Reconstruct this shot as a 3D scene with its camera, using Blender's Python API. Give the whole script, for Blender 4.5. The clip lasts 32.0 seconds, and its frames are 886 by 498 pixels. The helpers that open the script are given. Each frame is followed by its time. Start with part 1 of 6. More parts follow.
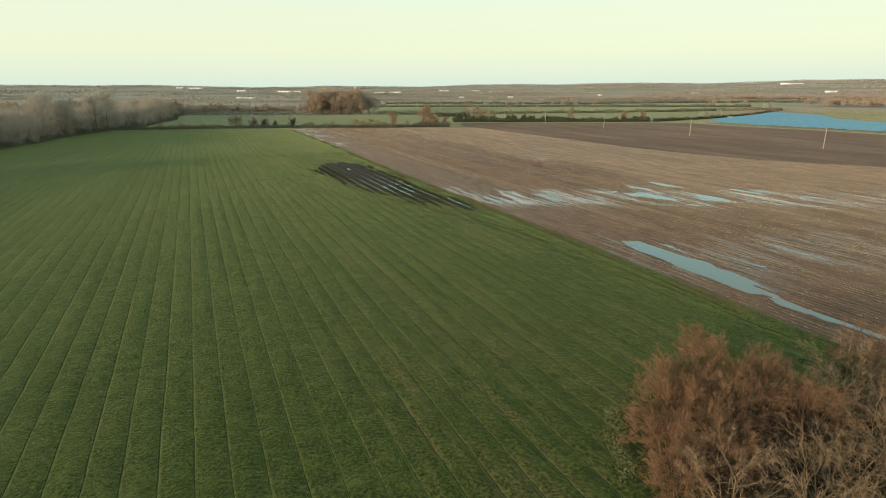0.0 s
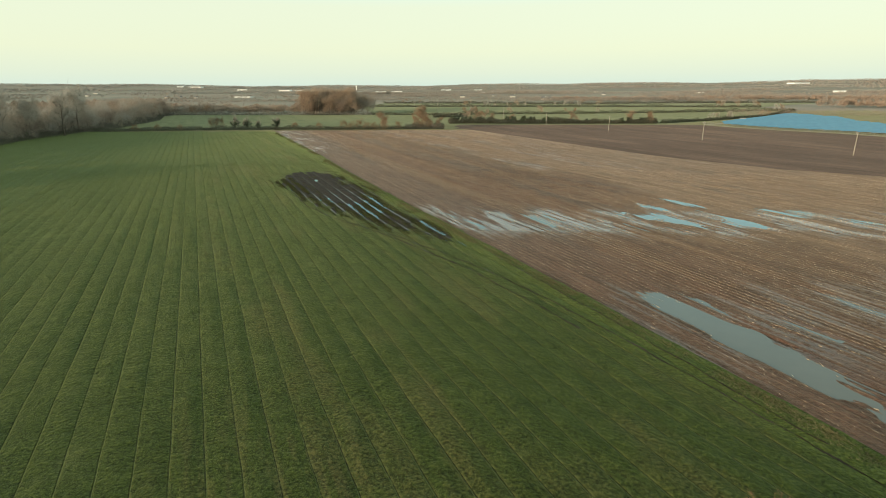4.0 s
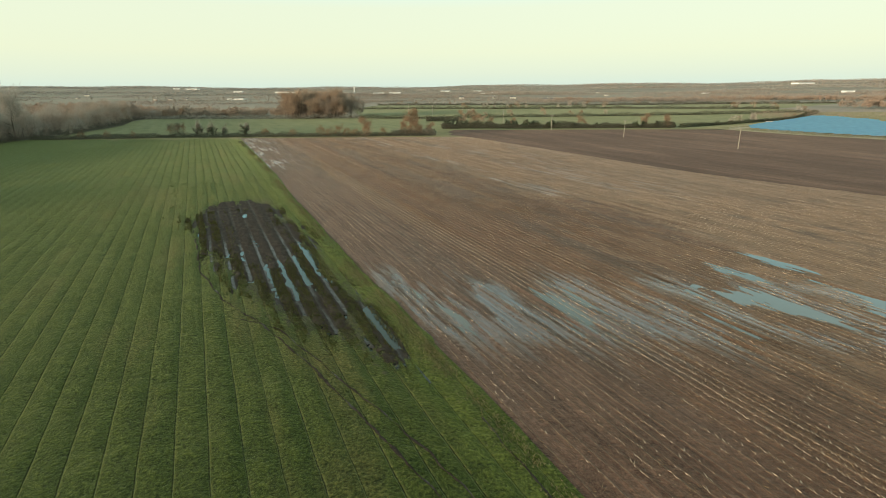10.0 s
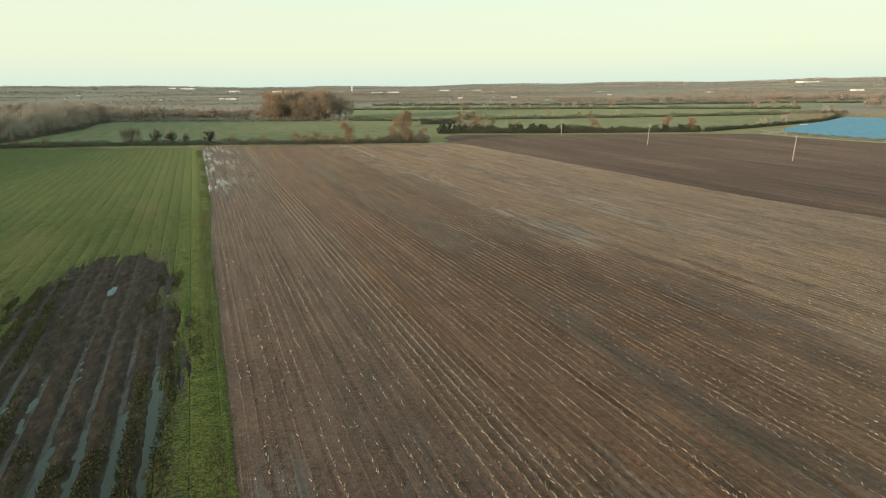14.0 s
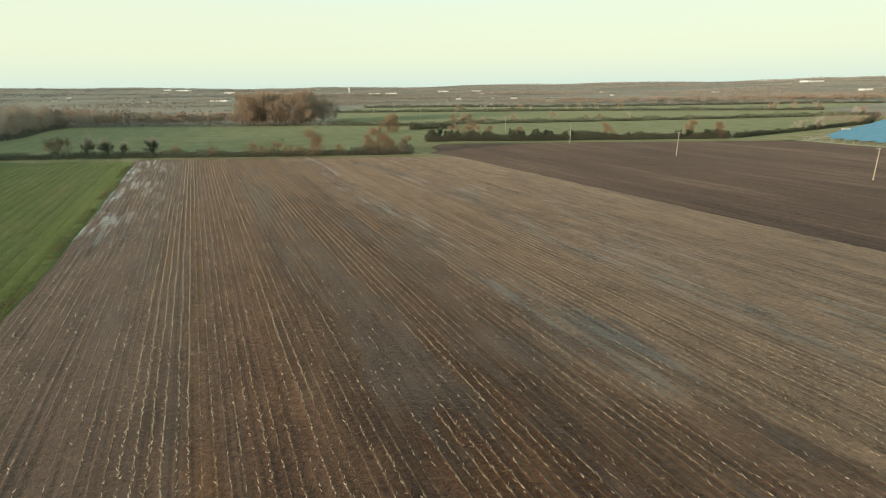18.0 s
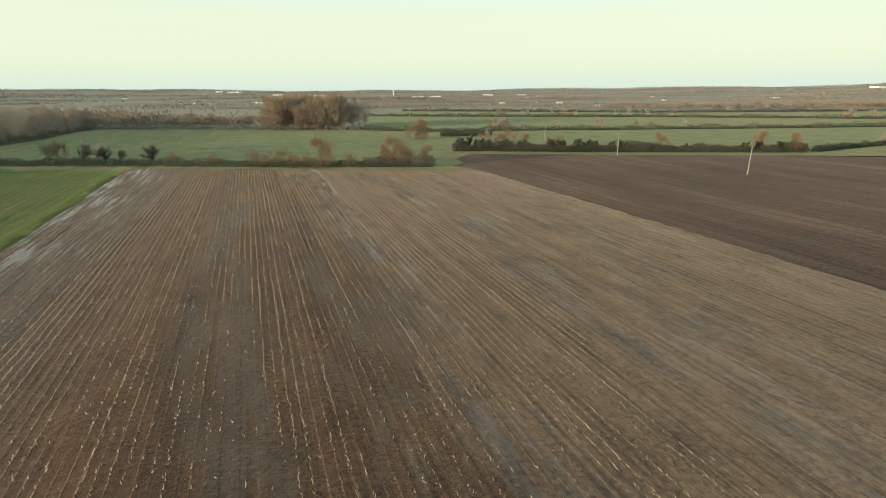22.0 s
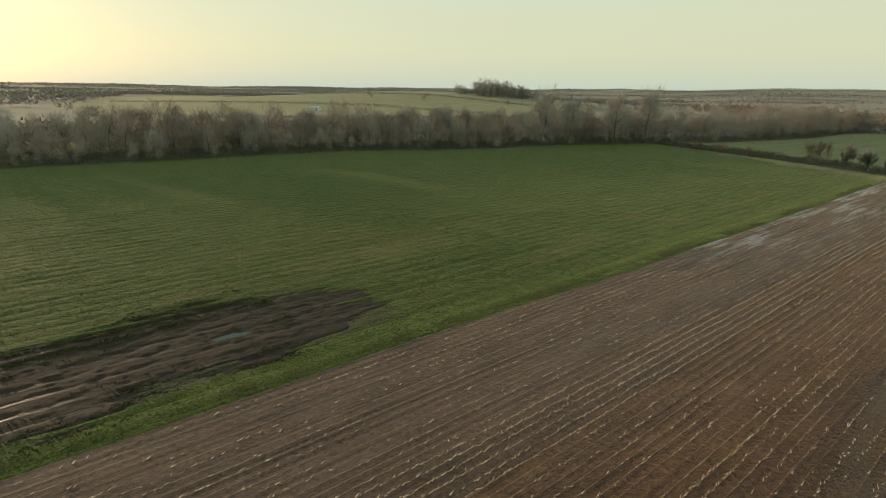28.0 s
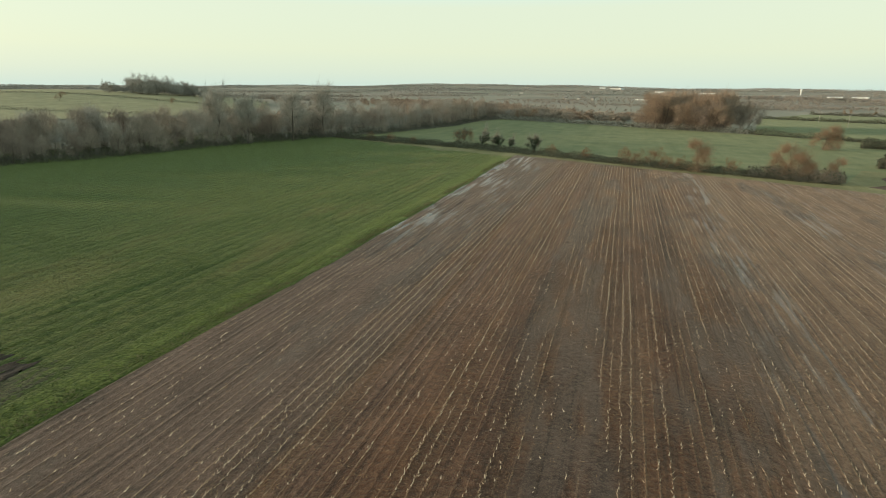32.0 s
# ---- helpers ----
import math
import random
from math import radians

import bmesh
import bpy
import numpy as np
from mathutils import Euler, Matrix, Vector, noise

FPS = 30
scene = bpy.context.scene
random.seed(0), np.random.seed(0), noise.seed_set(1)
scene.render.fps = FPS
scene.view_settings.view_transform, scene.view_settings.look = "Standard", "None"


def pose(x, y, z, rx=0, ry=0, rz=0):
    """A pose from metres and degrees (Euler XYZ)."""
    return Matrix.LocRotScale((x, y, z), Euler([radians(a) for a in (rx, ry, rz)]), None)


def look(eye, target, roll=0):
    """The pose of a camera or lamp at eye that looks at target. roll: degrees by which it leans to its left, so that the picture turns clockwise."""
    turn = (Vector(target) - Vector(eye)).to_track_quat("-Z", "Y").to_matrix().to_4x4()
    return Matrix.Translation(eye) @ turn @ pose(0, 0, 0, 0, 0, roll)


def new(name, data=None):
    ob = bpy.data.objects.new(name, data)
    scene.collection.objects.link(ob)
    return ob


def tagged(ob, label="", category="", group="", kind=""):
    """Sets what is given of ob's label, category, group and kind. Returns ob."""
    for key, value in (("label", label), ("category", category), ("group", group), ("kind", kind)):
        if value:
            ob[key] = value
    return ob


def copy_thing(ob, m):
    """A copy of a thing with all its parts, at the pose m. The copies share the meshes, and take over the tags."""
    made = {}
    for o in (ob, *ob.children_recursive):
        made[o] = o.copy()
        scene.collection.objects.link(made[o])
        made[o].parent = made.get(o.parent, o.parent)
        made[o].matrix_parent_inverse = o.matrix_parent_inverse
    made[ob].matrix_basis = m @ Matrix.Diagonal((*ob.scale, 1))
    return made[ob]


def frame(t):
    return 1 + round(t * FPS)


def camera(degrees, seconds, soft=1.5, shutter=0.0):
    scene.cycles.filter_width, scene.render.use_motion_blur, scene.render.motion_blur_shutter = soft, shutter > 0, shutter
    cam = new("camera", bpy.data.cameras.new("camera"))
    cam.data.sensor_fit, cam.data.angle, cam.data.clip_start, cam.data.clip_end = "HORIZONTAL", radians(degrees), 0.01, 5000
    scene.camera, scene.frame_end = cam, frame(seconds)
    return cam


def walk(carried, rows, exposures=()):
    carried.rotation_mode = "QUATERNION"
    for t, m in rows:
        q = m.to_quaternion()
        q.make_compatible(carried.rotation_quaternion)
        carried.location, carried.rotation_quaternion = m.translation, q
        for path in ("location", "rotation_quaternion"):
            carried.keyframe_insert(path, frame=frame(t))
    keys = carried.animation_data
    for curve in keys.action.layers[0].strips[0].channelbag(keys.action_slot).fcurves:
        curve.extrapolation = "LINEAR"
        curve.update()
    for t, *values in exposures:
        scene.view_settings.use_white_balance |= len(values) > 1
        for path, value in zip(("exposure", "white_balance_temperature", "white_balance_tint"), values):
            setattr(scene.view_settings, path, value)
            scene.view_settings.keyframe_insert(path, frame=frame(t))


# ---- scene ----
cam = camera(78.6, 32.0, soft=0.5)
PATH = [
    (0, (-2.182, -9.902, 23.393), (-2.181, -7.985, 22.822), -0.3),
    (0.5, (-1.63, -7.246, 23.389), (-1.627, -5.329, 22.819), -0.3),
    (1, (-1.054, -4.574, 23.425), (-1.05, -2.657, 22.854), -0.3),
    (1.5, (-0.321, -1.975, 23.461), (-0.319, -0.059, 22.888), -0.3),
    (2, (0.532, 0.65, 23.467), (0.531, 2.567, 22.895), -0.3),
    (2.5, (1.324, 3.471, 23.502), (1.32, 5.387, 22.928), -0.4),
    (3, (2.099, 6.446, 23.524), (2.093, 8.362, 22.949), -0.4),
    (3.5, (2.87, 9.49, 23.516), (2.86, 11.406, 22.942), -0.3),
    (5.5, (5.311, 21.213, 23.02), (5.307, 23.13, 22.449), -0.0),
    (6, (6.006, 24.22, 23.02), (6.002, 26.138, 22.452), -0.3),
    (6.5, (6.697, 27.249, 23.05), (6.693, 29.166, 22.483), -0.2),
    (7, (7.25, 30.409, 23.086), (7.244, 32.328, 22.521), -0.4),
    (7.5, (7.658, 33.701, 23.096), (7.649, 35.62, 22.532), -0.5),
    (8, (7.911, 37.157, 23.103), (7.9, 39.076, 22.537), -0.6),
    (8.5, (8.02, 40.809, 23.109), (8.007, 42.727, 22.543), -0.6),
    (9, (7.963, 44.763, 23.122), (7.952, 46.681, 22.556), -0.3),
    (9.5, (7.958, 49.043, 23.107), (7.945, 50.961, 22.54), -0.5),
    (10, (7.956, 53.594, 23.08), (7.944, 55.511, 22.511), -0.4),
    (10.5, (7.949, 58.39, 23.036), (7.939, 60.307, 22.465), -0.4),
    (11, (7.941, 63.243, 22.994), (7.932, 65.16, 22.423), -0.3),
    (11.5, (8.078, 68.156, 22.971), (8.068, 70.072, 22.398), -0.4),
    (12, (8.378, 73.018, 23.005), (8.366, 74.934, 22.433), -0.5),
    (12.5, (8.781, 77.815, 23.089), (8.769, 79.731, 22.517), -0.5),
    (13, (9.238, 82.727, 23.18), (9.227, 84.644, 22.612), -0.4),
    (13.5, (9.69, 87.837, 23.252), (9.678, 89.754, 22.681), -0.5),
    (14, (10.103, 93.054, 23.319), (10.091, 94.97, 22.747), -0.5),
    (14.5, (10.59, 98.359, 23.372), (10.577, 100.275, 22.801), -0.7),
    (16.5, (13.007, 119.179, 23.181), (12.996, 121.097, 22.613), -0.4),
    (17, (13.581, 124.466, 23.153), (13.568, 126.383, 22.582), -0.7),
    (17.5, (14.214, 129.692, 23.099), (14.201, 131.61, 22.53), -0.6),
    (18, (14.855, 134.819, 23.042), (14.842, 136.736, 22.473), -0.7),
    (18.5, (15.507, 139.878, 23.008), (15.493, 141.795, 22.439), -0.7),
    (19, (16.173, 144.782, 22.973), (16.161, 146.7, 22.409), -0.6),
    (19.5, (17.025, 149.629, 22.993), (17.01, 151.546, 22.425), -0.8),
    (20, (17.843, 153.956, 23.031), (17.83, 155.874, 22.465), -0.7),
    (20.5, (18.568, 157.367, 23.044), (18.556, 159.285, 22.479), -0.6),
    (21, (19.338, 159.882, 23.043), (19.327, 161.801, 22.478), -0.6),
    (21.5, (20.158, 161.47, 23.03), (20.146, 163.389, 22.468), -0.7),
    (22, (20.884, 162.14, 23.02), (20.718, 164.054, 22.463), -0.3),
    (22.5, (21.333, 162.073, 23.016), (20.712, 163.892, 22.464), -0.4),
    (23, (21.441, 161.549, 22.985), (20.356, 163.139, 22.442), -0.0),
    (23.5, (21.405, 161.086, 22.969), (20.051, 162.455, 22.427), 0.3),
    (24, (21.198, 161.019, 22.999), (19.63, 162.134, 22.452), 0.5),
    (24.5, (20.945, 161.28, 23.034), (19.206, 162.1, 22.484), 0.6),
    (25, (20.805, 161.489, 23.088), (18.949, 161.989, 22.533), 1.1),
    (25.5, (20.741, 161.577, 23.093), (18.833, 161.782, 22.531), 1.2),
    (27.5, (20.499, 161.318, 23.093), (18.596, 161.544, 22.52), 0.7),
    (28, (20.426, 161.235, 23.111), (18.581, 161.753, 22.539), 1.0),
    (28.5, (20.425, 161.207, 23.142), (18.705, 162.052, 22.571), 0.9),
    (29, (20.497, 161.198, 23.184), (18.941, 162.317, 22.611), 0.9),
    (29.5, (20.521, 161.265, 23.235), (19.143, 162.596, 22.662), 0.9),
    (30, (20.554, 161.28, 23.271), (19.231, 162.667, 22.698), 0.8),
    (30.5, (20.584, 161.269, 23.269), (19.277, 162.671, 22.697), 0.7),
    (31, (20.463, 161.428, 23.27), (19.166, 162.839, 22.696), 0.7),
    (31.5, (20.106, 161.844, 23.263), (18.816, 163.263, 22.692), 0.7),
    (32, (19.648, 162.445, 23.282), (18.362, 163.867, 22.711), 0.6),
]
EXPOSURES = [(0.0, 0.0, 6500, 10), (8.0, 0.0, 6500, 10), (13.0, 0.0, 6420, 10), (22.5, 0.0, 6380, 10), (23.5, -0.05, 6450, 10), (25.0, -0.05, 6800, 11), (25.6, -0.1, 6850, 11), (27.0, -0.32, 6850, 11), (28.0, -0.40, 6850, 11), (29.2, -0.28, 6350, 10), (30.2, -0.24, 6320, 9.5), (31.2, -0.18, 6320, 9.5), (32.0, -0.10, 6320, 9.5)]
walk(cam, [(t, look(eye, target, roll)) for t, eye, target, roll in PATH], EXPOSURES)

# ---- sky, sun ----
SUN_AZ = 125.0
SUN_EL = 6.5
toward_sun = Vector((-math.sin(radians(SUN_AZ)) * math.cos(radians(SUN_EL)), math.cos(radians(SUN_AZ)) * math.cos(radians(SUN_EL)), math.sin(radians(SUN_EL))))

world = bpy.data.worlds.new("sky")
scene.world = world
world.use_nodes = True
wt = world.node_tree
sky = wt.nodes.new("ShaderNodeTexSky")
sky.sky_type = "NISHITA"
sky.sun_disc = False
sky.sun_elevation = radians(SUN_EL)
sky.sun_rotation = math.atan2(toward_sun.x, toward_sun.y)
sky.air_density, sky.dust_density, sky.ozone_density = 1.0, 2.0, 1.5
veil = wt.nodes.new("ShaderNodeMix")
veil.data_type = "RGBA"
veil.inputs["Factor"].default_value = 0.76
# the veil: cool grey at the horizon, pale yellow-green above it, clear blue-green higher up
where, sep, lift = (wt.nodes.new("ShaderNode" + n) for n in ("TexCoord", "SeparateXYZ", "ValToRGB"))
wt.links.new(where.outputs["Generated"], sep.inputs[0])
wt.links.new(sep.outputs["Z"], lift.inputs[0])
SKY = [(0.0, (0.74, 0.90, 0.78, 1)), (0.025, (0.82, 0.93, 0.74, 1)), (0.06, (0.89, 0.96, 0.70, 1)), (0.13, (0.88, 0.96, 0.72, 1)), (0.20, (0.68, 1.04, 1.08, 1)), (0.45, (0.76, 0.96, 0.84, 1)), (1.0, (0.81, 0.92, 0.74, 1))]
while len(lift.color_ramp.elements) < len(SKY):
    lift.color_ramp.elements.new(0.5)
for e, (p, c) in zip(lift.color_ramp.elements, SKY):
    e.position, e.color = p, c
tenfold = wt.nodes.new("ShaderNodeVectorMath")
tenfold.operation = "SCALE"
tenfold.inputs["Scale"].default_value = 10.0
wt.links.new(lift.outputs[0], tenfold.inputs[0])
wt.links.new(tenfold.outputs[0], veil.inputs["B"])
wt.links.new(sky.outputs[0], veil.inputs["A"])
wt.links.new(veil.outputs["Result"], wt.nodes["Background"].inputs[0])
wt.nodes["Background"].inputs[1].default_value = 0.121

lamp = bpy.data.lights.new("sun", "SUN")
lamp.energy, lamp.angle, lamp.color = 5.0, radians(5.0), (1.0, 0.75, 0.50)
new("sun", lamp).matrix_world = look(toward_sun * 500, (0, 0, 0))


# ---- small helpers ----
def fast_mesh(name, verts, faces):
    """A mesh from a vertex array and a face array with equally many corners a face."""
    verts, faces = np.asarray(verts, np.float32), np.asarray(faces, np.int32)
    n, k = faces.shape
    me = bpy.data.meshes.new(name)
    me.vertices.add(len(verts))
    me.vertices.foreach_set("co", verts.ravel())
    me.loops.add(n * k)
    me.loops.foreach_set("vertex_index", faces.ravel())
    me.polygons.add(n)
    me.polygons.foreach_set("loop_start", np.arange(0, n * k, k, dtype=np.int32))
    me.update(calc_edges=True)
    return me


def thing(name, label, category, group="", kind="", place=(0, 0, 0), turn=0.0):
    ob = tagged(new(name), label, category, group, kind)
    ob.matrix_basis = pose(*place, 0, 0, turn)
    return ob


def part(name, me, material, parent=None, label=""):
    ob = new(name, me)
    if material and not me.materials:
        me.materials.append(material)
    ob.parent = parent
    return tagged(ob, label)


def box(sx, sy, sz, x=0.0, y=0.0, z=0.0, bevel=0.0):
    """A box as a bmesh, with z at its foot."""
    bm = bmesh.new()
    bmesh.ops.create_cube(bm, size=1, matrix=Matrix.Translation((x, y, z + sz / 2)) @ Matrix.Diagonal((sx, sy, sz, 1)))
    if bevel:
        bmesh.ops.bevel(bm, geom=bm.edges[:], offset=bevel, segments=1, affect="EDGES")
    return bm


def from_bm(name, bm):
    me = bpy.data.meshes.new(name)
    bm.to_mesh(me)
    bm.free()
    return me


# field axes: u runs across the drill rows, v along them
RU, RV = Vector((0.912, 0.410)), Vector((-0.410, 0.912))


def to_xy(u, v):
    return u * RU.x + v * RV.x, u * RU.y + v * RV.y


def to_uv(x, y):
    return x * RU.x + y * RU.y, x * RV.x + y * RV.y


def value_noise(x, y, seed=0):
    """Smooth noise of unit cell, -1 to 1, on arrays."""
    xi, yi = np.floor(x).astype(np.int64), np.floor(y).astype(np.int64)
    fx, fy = x - xi, y - yi
    fx, fy = fx * fx * (3 - 2 * fx), fy * fy * (3 - 2 * fy)

    def h(a, b):
        k = (a * 374761393 + b * 668265263 + seed * 1442695041) & 0x7FFFFFFF
        k = ((k ^ (k >> 13)) * 1274126177) & 0x7FFFFFFF
        return ((k ^ (k >> 16)) % 65536) / 32767.5 - 1
    a, b, c, d = h(xi, yi), h(xi + 1, yi), h(xi, yi + 1), h(xi + 1, yi + 1)
    return (a * (1 - fx) + b * fx) * (1 - fy) + (c * (1 - fx) + d * fx) * fy


# ---- materials ----
class Mat:
    """A small writer of node materials."""

    def __init__(self, name, rough=0.9, spec=0.3):
        self.m = bpy.data.materials.new(name)
        self.m.use_nodes = True
        self.t = self.m.node_tree
        self.b = self.t.nodes["Principled BSDF"]
        self.b.inputs["Roughness"].default_value = rough
        self.b.inputs["Specular IOR Level"].default_value = spec
        self.pos = self.t.nodes.new("ShaderNodeNewGeometry").outputs["Position"]

    def put(self, sock, v):
        if isinstance(v, bpy.types.NodeSocket):
            self.t.links.new(v, sock)
        elif isinstance(v, tuple) and len(v) == 3 and sock.type == "RGBA":
            sock.default_value = (*v, 1)
        else:
            sock.default_value = v

    def rows(self, su, sv, local=False):
        """The place in field axes, scaled to cells of su by sv metres."""
        n = self.t.nodes.new("ShaderNodeMapping")
        n.vector_type = "POINT"
        n.inputs["Rotation"].default_value = (0, 0, -math.atan2(RU.y, RU.x))
        s = self.t.nodes.new("ShaderNodeVectorMath")
        s.operation = "MULTIPLY"
        self.put(n.inputs["Vector"], self.pos)
        self.put(s.inputs[0], n.outputs[0])
        s.inputs[1].default_value = (1 / su, 1 / sv, 1)
        return s.outputs[0]

    def scaled(self, s):
        n = self.t.nodes.new("ShaderNodeVectorMath")
        n.operation = "MULTIPLY"
        self.put(n.inputs[0], self.pos)
        n.inputs[1].default_value = (1 / s, 1 / s, 1 / s)
        return n.outputs[0]

    def noise(self, vec, detail=4.0, rough=0.6):
        n = self.t.nodes.new("ShaderNodeTexNoise")
        self.put(n.inputs["Vector"], vec)
        n.inputs["Scale"].default_value, n.inputs["Detail"].default_value, n.inputs["Roughness"].default_value = 1.0, detail, rough
        return n.outputs[0]

    def ramp(self, fac, *stops):
        n = self.t.nodes.new("ShaderNodeValToRGB")
        self.put(n.inputs[0], fac)
        el = n.color_ramp.elements
        while len(el) < len(stops):
            el.new(0.5)
        for e, (p, c) in zip(el, stops):
            e.position, e.color = p, (*c, 1) if isinstance(c, tuple) else (c, c, c, 1)
        return n.outputs[0]

    def mix(self, fac, a, b, blend="MIX"):
        n = self.t.nodes.new("ShaderNodeMix")
        n.data_type, n.blend_type = "RGBA", blend
        self.put(n.inputs["Factor"], fac)
        self.put(n.inputs["A"], a)
        self.put(n.inputs["B"], b)
        return n.outputs["Result"]

    def math(self, op, a, b=0.0, c=0.0):
        n = self.t.nodes.new("ShaderNodeMath")
        n.operation = op
        for s, v in zip(n.inputs, (a, b, c)):
            self.put(s, v)
        return n.outputs[0]

    def axis(self, vec, k):
        n = self.t.nodes.new("ShaderNodeSeparateXYZ")
        self.put(n.inputs[0], vec)
        return n.outputs[k]

    def random(self, which="Random"):
        return self.t.nodes.new("ShaderNodeObjectInfo").outputs["Random"]

    def island(self):
        return self.t.nodes.new("ShaderNodeNewGeometry").outputs["Random Per Island"]

    def bump(self, height, strength=0.5, dist=0.1):
        n = self.t.nodes.new("ShaderNodeBump")
        n.inputs["Strength"].default_value, n.inputs["Distance"].default_value = strength, dist
        self.put(n.inputs["Height"], height)
        self.put(self.b.inputs["Normal"], n.outputs[0])

    def fuzz(self, weight, tint):
        """The soft grazing brightness of blades, straw and crumbs; it also stands in for haze."""
        self.b.inputs["Sheen Weight"].default_value = weight
        self.b.inputs["Sheen Roughness"].default_value = 0.22
        self.b.inputs["Sheen Tint"].default_value = (*tint, 1)

    def done(self, color, rough=None):
        self.put(self.b.inputs["Base Color"], color)
        if rough is not None:
            self.put(self.b.inputs["Roughness"], rough)
        return self.m


def plain(name, a, b, size=1.0, rough=0.85, spec=0.3, bump=0.3):
    """Two colours blended by noise at two scales."""
    k = Mat(name, rough, spec)
    n1, n2 = k.noise(k.scaled(size)), k.noise(k.scaled(size / 7))
    f = k.math("ADD", k.math("MULTIPLY", n1, 0.6), k.math("MULTIPLY", n2, 0.4))
    k.bump(n2, bump, size / 10)
    return k.done(k.ramp(f, (0.35, a), (0.65, b)))


def per_piece(name, colors, rough=0.85, spec=0.2, translucent=False):
    """A colour for each loose piece of a joined mesh, shifted from object to object."""
    k = Mat(name, rough, spec)
    f = k.math("FRACT", k.math("ADD", k.island(), k.math("MULTIPLY", k.random(), 0.35)))
    n = len(colors)
    return k.done(k.ramp(f, *[(i / (n - 1), c) for i, c in enumerate(colors)]))


def canopy(name, colors, size=9.0, rough=0.9):
    """Twig or leaf masses: a colour that drifts from tree to tree and from piece to piece."""
    k = Mat(name, rough, 0.1)
    f = k.math("ADD", k.math("MULTIPLY", k.noise(k.scaled(size), 2, 0.6), 0.8), k.math("MULTIPLY", k.math("SUBTRACT", k.island(), 0.5), 0.35))
    n = len(colors)
    return k.done(k.ramp(f, *[(0.22 + 0.4 * i / (n - 1), c) for i, c in enumerate(colors)]))


SEAM = 2.115          # spacing of the drill seams
ROW = 0.80            # spacing of the maize rows


def green_field_material():
    k = Mat("winter_crop", 0.95, 0.15)
    fine, clump = k.noise(k.scaled(0.26), 5, 0.72), k.noise(k.scaled(1.6), 4, 0.65)
    bands = k.noise(k.rows(6.5, 40.0), 4, 0.6)
    big = k.noise(k.scaled(26.0), 3, 0.55)
    green = k.ramp(k.math("ADD", k.math("MULTIPLY", fine, 0.78), k.math("MULTIPLY", clump, 0.22)), (0.37, (0.008, 0.015, 0.003)), (0.50, (0.032, 0.047, 0.008)), (0.63, (0.082, 0.100, 0.019)))
    tired = k.ramp(fine, (0.42, (0.035, 0.030, 0.011)), (0.6, (0.174, 0.132, 0.051)))
    c = k.mix(k.ramp(k.math("MULTIPLY", bands, k.math("ADD", big, 0.5)), (0.50, 0.0), (0.68, 0.55)), green, tired)
    c = k.mix(k.ramp(k.axis(k.rows(100, 100), 0), (0.0, 1.0), (0.12, 0.0)), c, green)
    u_, v_ = k.axis(k.rows(100, 100), 0), k.axis(k.rows(100, 100), 1)
    worn = k.math("MULTIPLY", k.ramp(u_, (0.015, 0.0), (0.06, 1.0), (0.14, 1.0), (0.20, 0.0)), k.ramp(v_, (0.05, 0.7), (0.32, 1.0), (0.60, 0.0)))
    worn = k.math("MULTIPLY", worn, k.ramp(k.noise(k.rows(0.9, 9.0), 4, 0.65), (0.47, 0.0), (0.64, 0.7)))
    c = k.mix(worn, c, tired)
    # wind-dried pale blotches
    c = k.mix(k.ramp(k.noise(k.scaled(5.0), 3, 0.7), (0.57, 0.0), (0.78, 0.35)), c, (0.122, 0.132, 0.049))
    c = k.mix(k.ramp(k.noise(k.scaled(2.2), 3, 0.7), (0.58, 0.0), (0.76, 0.14)), c, (0.032, 0.048, 0.018))
    # seams between the drill passes: a dark slot with a pale lip
    u = k.math("ADD", k.math("DIVIDE", k.axis(k.rows(1, 1), 0), SEAM), 0.57)
    wob = k.math("MULTIPLY", k.math("SUBTRACT", k.noise(k.rows(2.0, 5.0), 3, 0.6), 0.5), 0.10)
    d = k.math("FRACT", k.math("ADD", u, wob))
    gaps = k.ramp(k.noise(k.rows(0.7, 0.42), 4, 0.72), (0.42, 0.0), (0.54, 1.0))
    gaps = k.math("MULTIPLY", gaps, k.ramp(k.noise(k.rows(1.7, 45.0), 3, 0.6), (0.36, 0.35), (0.58, 1.0)))
    gaps = k.math("MULTIPLY", gaps, k.ramp(k.axis(k.rows(400, 400), 1), (0.27, 1.0), (0.48, 0.85)))
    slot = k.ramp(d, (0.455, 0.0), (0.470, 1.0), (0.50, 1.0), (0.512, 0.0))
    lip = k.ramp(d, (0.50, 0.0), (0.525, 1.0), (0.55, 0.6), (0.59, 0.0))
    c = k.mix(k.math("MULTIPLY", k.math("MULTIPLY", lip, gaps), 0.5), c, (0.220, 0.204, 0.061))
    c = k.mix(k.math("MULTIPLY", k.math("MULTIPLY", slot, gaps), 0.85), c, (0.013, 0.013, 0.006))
    # the rank grass strip beside the stubble
    rank = k.math("MULTIPLY", k.ramp(u_, (0.425, 0.0), (0.435, 1.0), (0.478, 1.0)), k.math("MULTIPLY", k.ramp(clump, (0.35, 0.3), (0.6, 0.75)), k.ramp(v_, (1.3, 0.9), (1.9, 0.15))))
    c = k.mix(rank, c, k.ramp(fine, (0.40, (0.034, 0.046, 0.008)), (0.62, (0.135, 0.160, 0.030))))
    # poached soil showing through round the waterlogged patch
    held = k.t.nodes.new("ShaderNodeAttribute")
    held.attribute_name = "poached"
